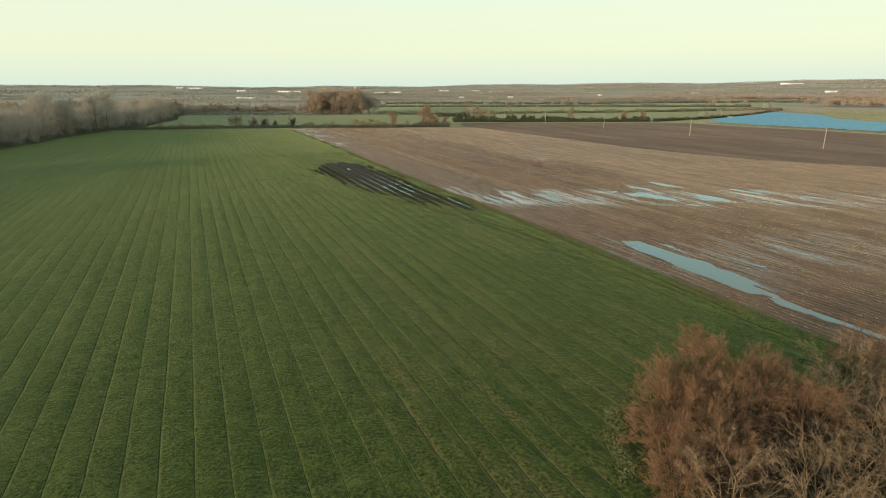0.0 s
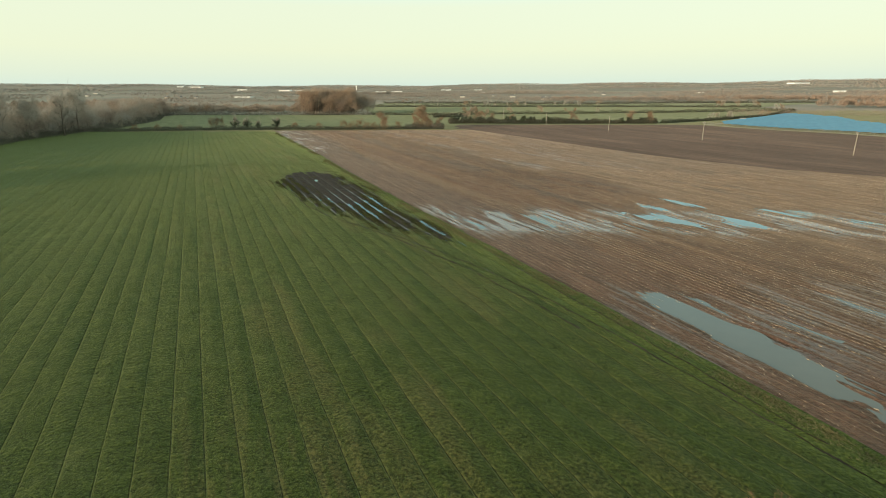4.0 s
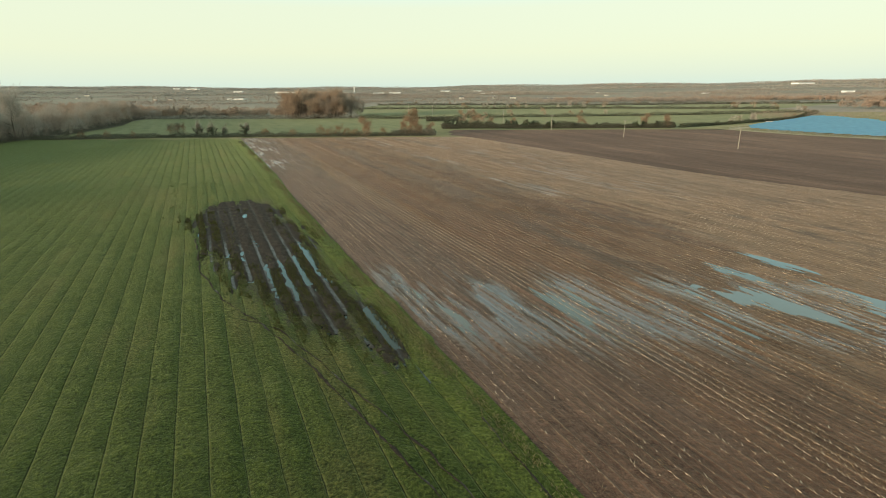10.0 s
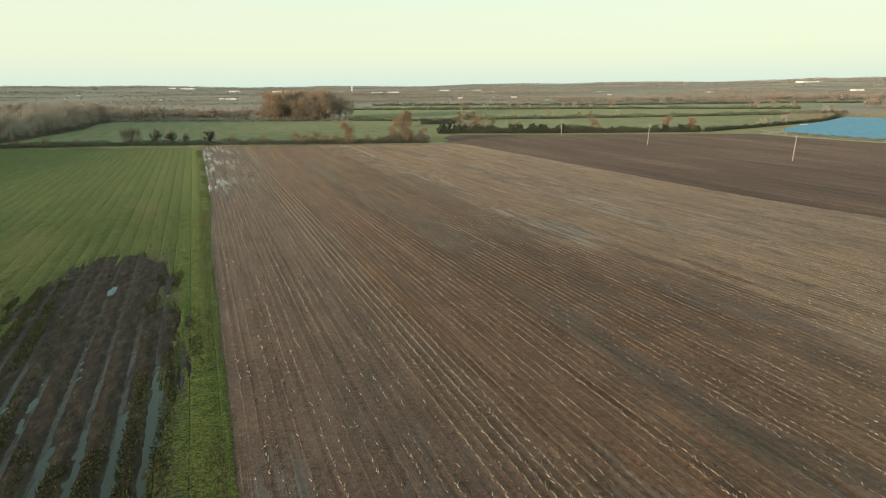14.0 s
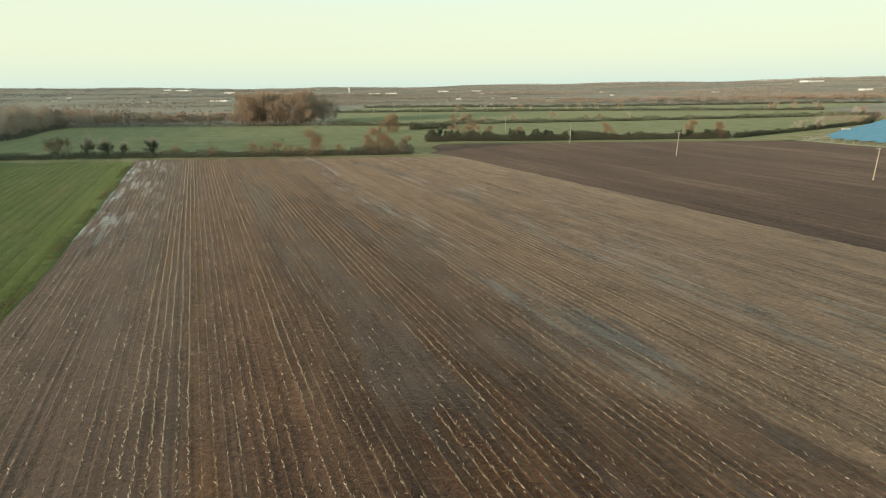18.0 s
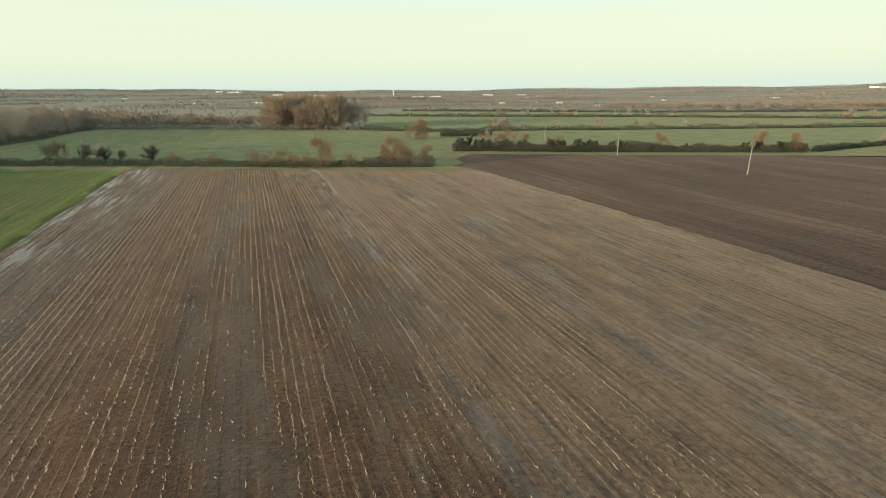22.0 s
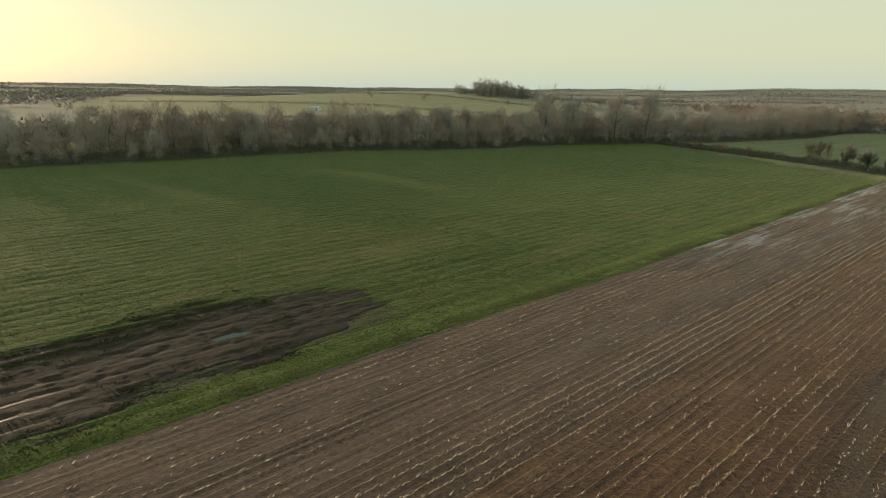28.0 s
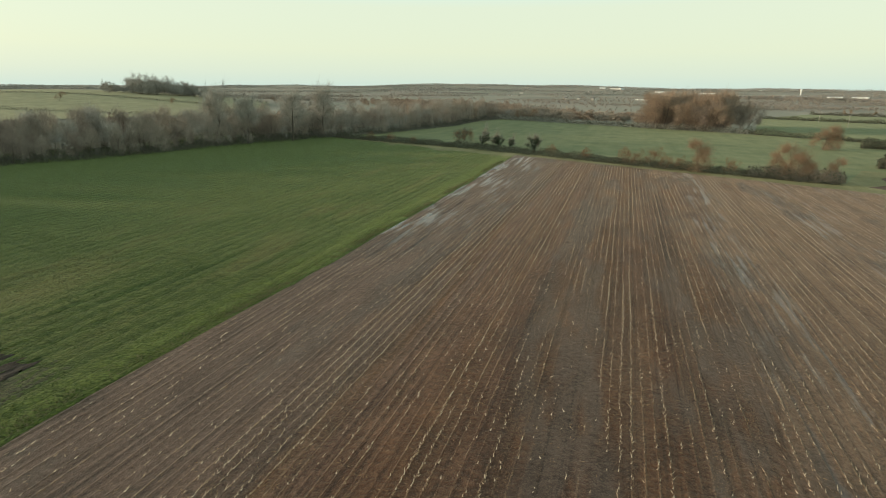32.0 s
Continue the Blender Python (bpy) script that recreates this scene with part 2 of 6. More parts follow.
    soil = k.math("ADD", held.outputs["Fac"], k.math("ADD", k.math("MULTIPLY", k.math("SUBTRACT", k.noise(k.rows(0.5, 0.9), 5, 0.72), 0.5), 1.5), k.math("MULTIPLY", k.math("SUBTRACT", k.noise(k.rows(1.6, 9.0), 3, 0.6), 0.5), 0.9)))
    soil = k.ramp(soil, (0.50, 0.0), (0.62, 0.92))
    c = k.mix(soil, c, k.ramp(fine, (0.35, (0.018, 0.014, 0.011)), (0.52, (0.046, 0.036, 0.028)), (0.68, (0.100, 0.080, 0.058))))
    k.bump(k.math("ADD", k.math("MULTIPLY", fine, 0.7), k.math("SUBTRACT", clump, slot)), 1.0, 0.24)
    c = k.mix(1.0, c, (0.94, 0.94, 0.94), "MULTIPLY")
    k.fuzz(0.245, (0.80, 0.93, 0.40))
    return k.done(c)


def stubble_material():
    k = Mat("stubble_soil", 0.9, 0.45)
    u, v = k.axis(k.rows(1, 1), 0), k.axis(k.rows(1, 1), 1)
    u_, v_ = k.axis(k.rows(400, 400), 0), k.axis(k.rows(400, 400), 1)
    fine, clod, blot = k.noise(k.scaled(0.13), 5, 0.7), k.noise(k.scaled(0.5), 4, 0.68), k.noise(k.rows(2.6, 8.0), 4, 0.62)
    grain = k.math("ADD", k.math("MULTIPLY", fine, 0.38), k.math("ADD", k.math("MULTIPLY", clod, 0.36), k.math("MULTIPLY", blot, 0.26)))
    c = k.ramp(grain, (0.40, (0.048, 0.022, 0.014)), (0.50, (0.128, 0.063, 0.041)), (0.60, (0.250, 0.134, 0.089)))
    # strips left by the harvester's passes: rust-coloured trash, dark damp soil, smooth grey soil
    w_ = k.math("DIVIDE", k.math("ADD", u, k.math("MULTIPLY", k.math("SUBTRACT", k.noise(k.rows(7.0, 45.0), 3, 0.6), 0.5), 5.0)), 160.0)
    at = lambda *stops: k.ramp(w_, *[(p / 160.0, q) for p, q in stops])
    firm = k.ramp(v_, (0.27, 0.45), (0.36, 1.0))
    rust = k.math("MULTIPLY", k.math("MULTIPLY", at((60, 0.1), (61.5, 0.85), (66.8, 0.85), (67.5, 0.1), (70, 0.3), (73, 0.6), (77, 0.3), (79.5, 0.3), (80.5, 1.0), (90, 1.0), (91.2, 0.6), (94, 0.7), (97, 0.9), (98.5, 0.2), (104, 0.2), (106, 0.6), (114, 0.8), (116, 0.3), (130, 0.5), (150, 0.3)), firm),
                  k.ramp(k.noise(k.rows(3.4, 30.0), 4, 0.62), (0.36, 0.25), (0.56, 1.0)))
    c = k.mix(rust, c, k.ramp(grain, (0.40, (0.046, 0.017, 0.006)), (0.50, (0.130, 0.052, 0.020)), (0.60, (0.280, 0.126, 0.052))))
    dark = k.math("MULTIPLY", k.math("MULTIPLY", at((76.6, 0.0), (77.4, 0.85), (79.2, 0.85), (80.2, 0.45), (89.5, 0.6), (91, 0.9), (94, 0.9), (94.8, 0.15), (104, 0.15), (110, 0.0)), firm),
                  k.ramp(k.noise(k.rows(4.0, 26.0), 4, 0.62), (0.34, 0.3), (0.56, 1.0)))
    c = k.mix(dark, c, (0.50, 0.46, 0.46), "MULTIPLY")
    stray = k.ramp(k.noise(k.rows(2.6, 12.0), 4, 0.65), (0.56, 0.0), (0.68, 0.55))
    c = k.mix(stray, c, (0.55, 0.50, 0.50), "MULTIPLY")
    # the drier east side keeps more straw
    east = k.ramp(k.math("ADD", k.math("DIVIDE", u, 100.0), k.math("MULTIPLY", k.math("SUBTRACT", k.noise(k.rows(9.0, 50.0), 3, 0.6), 0.5), 0.7)), (0.86, 0.0), (1.10, 0.35), (1.5, 0.92))
    east = k.math("MULTIPLY", east, k.math("MAXIMUM", k.ramp(v_, (0.37, 1.0), (0.50, 0.60)), k.ramp(u_, (0.31, 0.0), (0.37, 1.0))))
    c = k.mix(east, c, k.ramp(grain, (0.41, (0.120, 0.074, 0.052)), (0.59, (0.400, 0.262, 0.182))))
    # smeared soil where the rows are lost
    held = k.t.nodes.new("ShaderNodeAttribute")
    held.attribute_name = "bare"
    smooth_soil = held.outputs["Fac"]
    # the west side lies smeared and bare, mauve-grey
    west = k.ramp(k.math("ADD", u_, k.math("MULTIPLY", k.math("SUBTRACT", k.noise(k.rows(3.0, 60.0), 2, 0.5), 0.5), 0.05)), (0.155, 0.85), (0.172, 0.0))
    west = k.math("MULTIPLY", west, k.ramp(v_, (0.15, 0.10), (0.22, 0.75), (0.43, 1.0)))
    c = k.mix(west, c, k.ramp(grain, (0.40, (0.068, 0.041, 0.033)), (0.60, (0.185, 0.120, 0.098))))
    # the heart of the field lies dark and damp, in long ragged strips; the south is drier and strawy
    core = k.math("MULTIPLY", k.ramp(u_, (0.165, 0.0), (0.190, 1.0), (0.245, 1.0), (0.30, 0.25)), k.ramp(v_, (0.27, 0.0), (0.36, 1.0), (0.50, 0.8), (0.62, 0.1)))
    core = k.math("MULTIPLY", core, k.ramp(k.noise(k.rows(3.2, 60.0), 3, 0.6), (0.34, 0.6), (0.56, 1.0)))
    c = k.mix(core, c, (0.68, 0.62, 0.60), "MULTIPLY")
    dry = k.math("MULTIPLY", k.ramp(u_, (0.155, 0.0), (0.190, 0.42)), k.ramp(v_, (0.21, 1.0), (0.30, 0.0)))
    c = k.mix(dry, c, k.ramp(grain, (0.41, (0.105, 0.060, 0.036)), (0.59, (0.320, 0.200, 0.125))))
    c = k.mix(k.math("MULTIPLY", smooth_soil, 0.75), c, k.ramp(k.math("ADD", k.math("MULTIPLY", clod, 0.5), k.math("MULTIPLY", blot, 0.5)), (0.38, (0.052, 0.036, 0.030)), (0.62, (0.132, 0.098, 0.084))))
    # thin dark wheel lines
    lines = k.ramp(k.noise(k.rows(0.42, 90.0), 1, 0.5), (0.54, 0.0), (0.62, 0.6))
    c = k.mix(lines, c, (0.45, 0.43, 0.43), "MULTIPLY")
    # rows of cut stalks: a broken pale line of straw
    wander = k.math("MULTIPLY", k.math("SUBTRACT", k.noise(k.rows(0.4, 0.6), 2, 0.6), 0.5), 0.22)
    d = k.math("FRACT", k.math("ADD", k.math("DIVIDE", u, ROW), wander))
    band = k.math("MULTIPLY", k.ramp(k.noise(k.rows(0.95, 32.0), 4, 0.66), (0.42, 0.10), (0.60, 1.0)), k.math("SUBTRACT", 1.0, k.math("MAXIMUM", k.math("MULTIPLY", smooth_soil, 0.9), k.math("MULTIPLY", west, 0.45))))
    bits = k.math("MULTIPLY", k.ramp(k.noise(k.rows(0.11, 0.26), 3, 0.7), (0.46, 0.0), (0.53, 1.0)), k.ramp(k.noise(k.rows(0.5, 1.8), 3, 0.7), (0.42, 0.1), (0.56, 1.0)))
    on_row = k.ramp(d, (0.0, 1.0), (0.06, 0.7), (0.11, 0.0), (0.89, 0.0), (0.94, 0.7), (1.0, 1.0))
    c = k.mix(k.math("MULTIPLY", k.math("MULTIPLY", bits, on_row), band), c, (0.516, 0.338, 0.202))
    # loose straw between the rows
    flecks = k.ramp(k.noise(k.rows(0.09, 0.16), 2, 0.6), (0.58, 0.0), (0.65, 1.0))
    trash = k.math("MULTIPLY", k.ramp(k.noise(k.rows(2.6, 60.0), 3, 0.55), (0.46, 0.0), (0.60, 0.8)), k.math("SUBTRACT", 1.0, west))
    c = k.mix(k.math("MULTIPLY", flecks, trash), c, (0.324, 0.203, 0.112))
    # a film of rain water on the soil: two belts across the rows, and the strip beside the crop
    belt_a = k.ramp(k.math("ABSOLUTE", k.math("DIVIDE", k.math("SUBTRACT", k.math("ADD", v, k.math("MULTIPLY", u, 0.56)), 127.0), 60.0)), (0.0, 1.0), (0.14, 0.95), (0.36, 0.0))
    belt_b = k.ramp(k.math("ABSOLUTE", k.math("DIVIDE", k.math("SUBTRACT", k.math("ADD", v, k.math("MULTIPLY", u, 0.35)), 66.0), 60.0)), (0.0, 1.0), (0.14, 0.95), (0.36, 0.0))
    strip = k.math("MULTIPLY", k.ramp(u_, (0.118, 0.92), (0.138, 0.7), (0.19, 0.0)), k.ramp(v_, (0.48, 0.0), (0.56, 1.0)))
    sheen = k.math("MULTIPLY", at((96, 0.0), (99, 0.75), (104.5, 0.75), (107, 0.15), (114, 0.2), (117, 0.7), (128, 0.6), (150, 0.4)), k.ramp(v_, (0.27, 0.3), (0.36, 0.85)))
    where_wet = k.math("MULTIPLY", k.math("MAXIMUM", k.math("MAXIMUM", k.math("MAXIMUM", belt_a, k.math("MULTIPLY", belt_b, 0.75)), strip), sheen), k.ramp(k.noise(k.rows(6.0, 24.0), 3, 0.6), (0.40, 0.35), (0.55, 1.0)))
    ragged = k.math("ADD", k.math("MULTIPLY", k.noise(k.rows(0.9, 20.0), 4, 0.66), 0.75), k.math("MULTIPLY", clod, 0.25))
    film = k.math("MULTIPLY", k.ramp(k.math("ADD", ragged, k.math("MULTIPLY", where_wet, 0.18)), (0.60, 0.0), (0.65, 1.0)), where_wet)
    c = k.mix(film, c, (0.80, 0.76, 0.74), "MULTIPLY")
    relief = k.math("ADD", k.math("MULTIPLY", fine, 0.5), k.math("ADD", clod, k.math("MULTIPLY", k.math("MULTIPLY", on_row, band), 0.5)))
    k.bump(k.math("MULTIPLY", relief, k.math("SUBTRACT", 1.0, k.math("MULTIPLY", film, 0.95))), 1.0, 0.24)
    c = k.mix(1.0, c, (0.78, 0.775, 0.77), "MULTIPLY")
    k.fuzz(0.23, (0.95, 0.76, 0.60))
    k.put(k.b.inputs["Specular IOR Level"], k.math("ADD", 0.25, k.math("MULTIPLY", film, 0.25)))
    return k.done(c, k.math("SUBTRACT", 0.92, k.math("MULTIPLY", film, 0.80)))


def plough_material():
    k = Mat("ploughed_soil", 0.9, 0.25)
    clod, rows_, wide = k.noise(k.scaled(0.5), 6, 0.72), k.noise(k.rows(0.9, 60.0), 3, 0.65), k.noise(k.rows(14.0, 60.0), 4, 0.6)
    f = k.math("ADD", k.math("MULTIPLY", clod, 0.45), k.math("ADD", k.math("MULTIPLY", rows_, 0.27), k.math("MULTIPLY", wide, 0.28)))
    k.bump(k.math("ADD", clod, rows_), 0.8, 0.14)
    k.fuzz(0.04, (0.9, 0.72, 0.6))
    return k.done(k.ramp(f, (0.40, (0.034, 0.016, 0.011)), (0.51, (0.084, 0.043, 0.029)), (0.62, (0.176, 0.099, 0.067))))


def pasture_material(name, a, b, c_):
    k = Mat(name, 0.95, 0.15)
    n1, n2, n3 = k.noise(k.scaled(0.5), 4, 0.7), k.noise(k.scaled(9.0), 4, 0.6), k.noise(k.rows(4.0, 80.0), 2, 0.5)
    f = k.math("ADD", k.math("MULTIPLY", n1, 0.35), k.math("ADD", k.math("MULTIPLY", n2, 0.4), k.math("MULTIPLY", n3, 0.25)))
    k.bump(n1, 0.6, 0.15)
    k.fuzz(0.05, (0.8, 0.85, 0.6))
    return k.done(k.ramp(f, (0.36, a), (0.5, b), (0.66, c_)))


def far_ground_material():
    """Far farmland: a patchwork of pasture, tilled and rough ground, paled and greyed for haze."""
    k = Mat("far_farmland", 0.95, 0.1)
    n = k.t.nodes.new("ShaderNodeTexVoronoi")
    n.inputs["Scale"].default_value = 1.0
    k.put(n.inputs["Vector"], k.rows(130.0, 210.0))
    cell = k.axis(n.outputs["Color"], 0)
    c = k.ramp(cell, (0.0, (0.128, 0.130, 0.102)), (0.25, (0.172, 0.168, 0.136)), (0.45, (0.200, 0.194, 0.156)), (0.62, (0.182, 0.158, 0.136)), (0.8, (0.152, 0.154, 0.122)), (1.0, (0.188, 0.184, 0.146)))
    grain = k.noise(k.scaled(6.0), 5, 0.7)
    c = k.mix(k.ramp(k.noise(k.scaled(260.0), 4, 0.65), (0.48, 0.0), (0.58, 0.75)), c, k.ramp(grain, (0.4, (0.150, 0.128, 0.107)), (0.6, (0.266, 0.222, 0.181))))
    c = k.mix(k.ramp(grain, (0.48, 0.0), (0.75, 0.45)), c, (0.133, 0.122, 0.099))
    k.bump(grain, 0.4, 0.5)
    k.fuzz(0.03, (0.85, 0.85, 0.85))
    return k.done(c)


def mud_material():
    k = Mat("poached_mud", 0.9, 0.15)
    fine, clod = k.noise(k.scaled(0.14), 5, 0.7), k.noise(k.rows(0.7, 1.6), 4, 0.65)
    c = k.ramp(k.math("ADD", k.math("MULTIPLY", fine, 0.5), k.math("MULTIPLY", clod, 0.5)), (0.35, (0.014, 0.0105, 0.0085)), (0.52, (0.038, 0.029, 0.023)), (0.70, (0.098, 0.076, 0.058)))
    # wet film in the bottom of each rut
    d = k.math("FRACT", k.math("ADD", k.math("DIVIDE", k.math("SUBTRACT", k.axis(k.rows(1, 1), 0), 37.3), SEAM), k.math("ADD", 10.5, k.math("MULTIPLY", k.math("SUBTRACT", clod, 0.5), 0.25))))
    film = k.math("MULTIPLY", k.ramp(d, (0.36, 0.0), (0.44, 1.0), (0.57, 1.0), (0.65, 0.0)), k.ramp(k.noise(k.rows(1.6, 16.0), 3, 0.6), (0.36, 0.0), (0.52, 1.0)))
    film = k.math("MULTIPLY", film, k.ramp(k.axis(k.rows(400, 400), 1), (0.325, 1.0), (0.355, 0.3)))
    c = k.mix(film, c, k.ramp(fine, (0.4, (0.026, 0.021, 0.018)), (0.6, (0.046, 0.038, 0.032))))
    k.bump(k.math("MULTIPLY", k.math("ADD", fine, clod), k.math("SUBTRACT", 1.0, k.math("MULTIPLY", film, 0.9))), 1.0, 0.15)
    return k.done(c, k.math("SUBTRACT", 0.92, k.math("MULTIPLY", film, 0.62)))


def water_material(name, tint, ior=1.75):
    """Murky standing water: a dull body under a mirror that strengthens towards grazing view."""
    k = Mat(name, 0.9, 0.0)
    murk = k.noise(k.scaled(4.0), 3, 0.6)
    k.done(k.mix(murk, tint, tuple(x * 1.35 for x in tint)))
    gloss, fres, mix, bump = (k.t.nodes.new("ShaderNode" + n) for n in ("BsdfGlossy", "Fresnel", "MixShader", "Bump"))
    gloss.inputs["Color"].default_value, gloss.inputs["Roughness"].default_value = (0.82, 1.0, 0.98, 1), 0.05
    fres.inputs["IOR"].default_value = ior
    bump.inputs["Strength"].default_value, bump.inputs["Distance"].default_value = 0.03, 0.05
    k.put(bump.inputs["Height"], k.noise(k.scaled(0.5), 3, 0.6))
    k.put(gloss.inputs["Normal"], bump.outputs[0])
    k.put(mix.inputs[0], fres.outputs[0])
    k.put(mix.inputs[1], k.b.outputs[0])
    k.put(mix.inputs[2], gloss.outputs[0])
    k.put(k.t.nodes["Material Output"].inputs["Surface"], mix.outputs[0])
    return k.m


GREEN, STUBBLE, PLOUGH, MUD, FAR = green_field_material(), stubble_material(), plough_material(), mud_material(), far_ground_material()
PASTURE = pasture_material("pasture_grass", (0.080, 0.094, 0.046), (0.124, 0.136, 0.066), (0.174, 0.176, 0.095))
ROUGH_GRASS = pasture_material("rough_grass", (0.085, 0.084, 0.038), (0.150, 0.136, 0.066), (0.240, 0.206, 0.115))
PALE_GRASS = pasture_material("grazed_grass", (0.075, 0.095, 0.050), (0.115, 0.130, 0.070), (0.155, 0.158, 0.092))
HILL_GRASS = pasture_material("hill_grass", (0.140, 0.138, 0.082), (0.200, 0.186, 0.110), (0.270, 0.240, 0.146))
WATER = water_material("puddle_water", (0.112, 0.096, 0.086), 1.50)
THIN_WATER = water_material("shallow_water", (0.088, 0.070, 0.060), 1.50)
MUD_WATER = water_material("rut_water", (0.024, 0.022, 0.019), 1.36)
BARK = plain("bark", (0.060, 0.048, 0.036), (0.150, 0.125, 0.095), 0.5, 0.9, 0.2, 0.6)
RUST_BARK = plain("rust_bark", (0.070, 0.045, 0.028), (0.190, 0.115, 0.066), 0.5, 0.9, 0.2, 0.4)
PALE_BARK = plain("pale_bark", (0.11, 0.078, 0.048), (0.27, 0.195, 0.118), 0.4, 0.9, 0.2, 0.5)
# brown and grey twigs are lightened to stand for haze over the wood
TWIG = per_piece("brown_twigs", [(0.200, 0.172, 0.142), (0.350, 0.298, 0.245), (0.460, 0.390, 0.318), (0.275, 0.234, 0.192)])
GREY_TWIG = per_piece("grey_twigs", [(0.210, 0.195, 0.172), (0.360, 0.332, 0.290), (0.460, 0.424, 0.366), (0.280, 0.258, 0.226)])
WILLOW_TWIG = per_piece("orange_willow_twigs", [(0.150, 0.098, 0.062), (0.255, 0.170, 0.110), (0.330, 0.228, 0.150), (0.195, 0.132, 0.090)])
IVY = per_piece("ivy_leaves", [(0.022, 0.034, 0.016), (0.045, 0.062, 0.028), (0.070, 0.088, 0.040)], 0.5, 0.4)
HEDGE_LEAF = per_piece("hedge_leaves", [(0.034, 0.042, 0.026), (0.062, 0.068, 0.040), (0.105, 0.094, 0.060), (0.052, 0.060, 0.036)], 0.7)
# dark twig colours with the shade inside the thicket painted in
SHADE_TWIG = per_piece("dark_brown_twigs", [(0.030, 0.022, 0.016), (0.060, 0.042, 0.030), (0.090, 0.062, 0.042)])
BRAMBLE_LEAF = per_piece("bramble_leaves", [(0.05, 0.062, 0.036), (0.085, 0.10, 0.06), (0.13, 0.14, 0.09)], 0.6)
DARK_LEAF = per_piece("dark_hedge_leaves", [(0.028, 0.036, 0.022), (0.052, 0.060, 0.034), (0.098, 0.088, 0.052), (0.060, 0.062, 0.036)], 0.7)
RUST_TWIG = per_piece("rust_twigs", [(0.170, 0.142, 0.118), (0.270, 0.218, 0.178), (0.340, 0.275, 0.226), (0.220, 0.180, 0.148)])
HEDGE_TWIG = per_piece("hedge_twigs", [(0.080, 0.078, 0.066), (0.130, 0.122, 0.102), (0.180, 0.164, 0.134), (0.104, 0.100, 0.084)])
# the low sun's orange is put into the grove's twig colours
GROVE_TWIG = per_piece("grove_twigs", [(0.200, 0.150, 0.112), (0.330, 0.245, 0.178), (0.410, 0.305, 0.224), (0.260, 0.195, 0.144)])
NEAR_TWIG = per_piece("rust_brown_twigs", [(0.120, 0.066, 0.038), (0.205, 0.115, 0.066), (0.275, 0.162, 0.096), (0.155, 0.088, 0.052)])
WOOD_MASS = canopy("winter_canopy", [(0.180, 0.152, 0.126), (0.300, 0.250, 0.204), (0.400, 0.318, 0.250), (0.330, 0.288, 0.244)])
# rust of the far crowns, paled to stand for haze
HAZED_RUST = canopy("far_rust_canopy", [(0.205, 0.184, 0.164), (0.275, 0.238, 0.206), (0.335, 0.280, 0.234), (0.280, 0.262, 0.240)], 20.0)
RUST_MASS = canopy("rust_canopy", [(0.190, 0.148, 0.118), (0.290, 0.222, 0.172), (0.370, 0.275, 0.210), (0.280, 0.240, 0.205)], 14.0)
# haze is put into this pale grey of distant crowns
HAZED_GREY = canopy("grey_canopy", [(0.230, 0.226, 0.210), (0.300, 0.285, 0.260), (0.360, 0.318, 0.280), (0.320, 0.310, 0.290)], 40.0)
DARK_MASS = canopy("evergreen_canopy", [(0.045, 0.052, 0.036), (0.075, 0.080, 0.052), (0.115, 0.105, 0.074), (0.080, 0.080, 0.060)], 12.0)
FAR_DARK = per_piece("dark_far_hedges", [(0.055, 0.060, 0.048), (0.090, 0.088, 0.070), (0.120, 0.110, 0.088), (0.072, 0.074, 0.060)])
STRAW = per_piece("straw", [(0.30, 0.200, 0.125), (0.48, 0.345, 0.235), (0.68, 0.530, 0.390), (0.36, 0.245, 0.160)], 0.7, 0.3)
LITTER = per_piece("loose_straw", [(0.17, 0.100, 0.050), (0.26, 0.165, 0.085), (0.36, 0.240, 0.135), (0.21, 0.125, 0.065)], 0.75, 0.2)
GRASS = per_piece("grass_blades", [(0.024, 0.040, 0.008), (0.048, 0.072, 0.016), (0.085, 0.108, 0.028), (0.036, 0.058, 0.012)], 0.7, 0.2)
MUD_TUFT = per_piece("trampled_grass", [(0.018, 0.024, 0.007), (0.042, 0.050, 0.013), (0.085, 0.086, 0.026), (0.046, 0.038, 0.020)], 0.8, 0.2)
DRY_GRASS = per_piece("dry_grass", [(0.09, 0.09, 0.035), (0.16, 0.14, 0.07), (0.23, 0.19, 0.11), (0.07, 0.09, 0.03)], 0.8, 0.2)
POLE_WOOD = plain("weathered_pole", (0.26, 0.23, 0.19), (0.40, 0.36, 0.30), 0.6, 0.85, 0.2, 0.3)
PORCELAIN = plain("porcelain", (0.22, 0.20, 0.19), (0.30, 0.28, 0.26), 0.05, 0.3, 0.5, 0.05)
WHITE_CLAD = plain("white_cladding", (0.70, 0.71, 0.69), (0.82, 0.82, 0.80), 4.0, 0.5, 0.4, 0.1)
GREY_CLAD = plain("grey_cladding", (0.30, 0.33, 0.33), (0.42, 0.45, 0.45), 4.0, 0.5, 0.4, 0.1)
RENDERED = plain("rendered_wall", (0.60, 0.56, 0.48), (0.74, 0.70, 0.62), 2.0, 0.9, 0.2, 0.1)
SLATE = plain("slate_roof", (0.09, 0.09, 0.10), (0.17, 0.165, 0.165), 1.0, 0.7, 0.3, 0.3)
DARK_GLASS = plain("window_glass", (0.03, 0.035, 0.04), (0.05, 0.055, 0.06), 2.0, 0.1, 0.5, 0.0)
# cell blue is brightened in the base colour to stand for mirrored sky
CELL = plain("solar_cells", (0.045, 0.160, 0.270), (0.065, 0.210, 0.330), 3.0, 0.25, 0.5, 0.0)
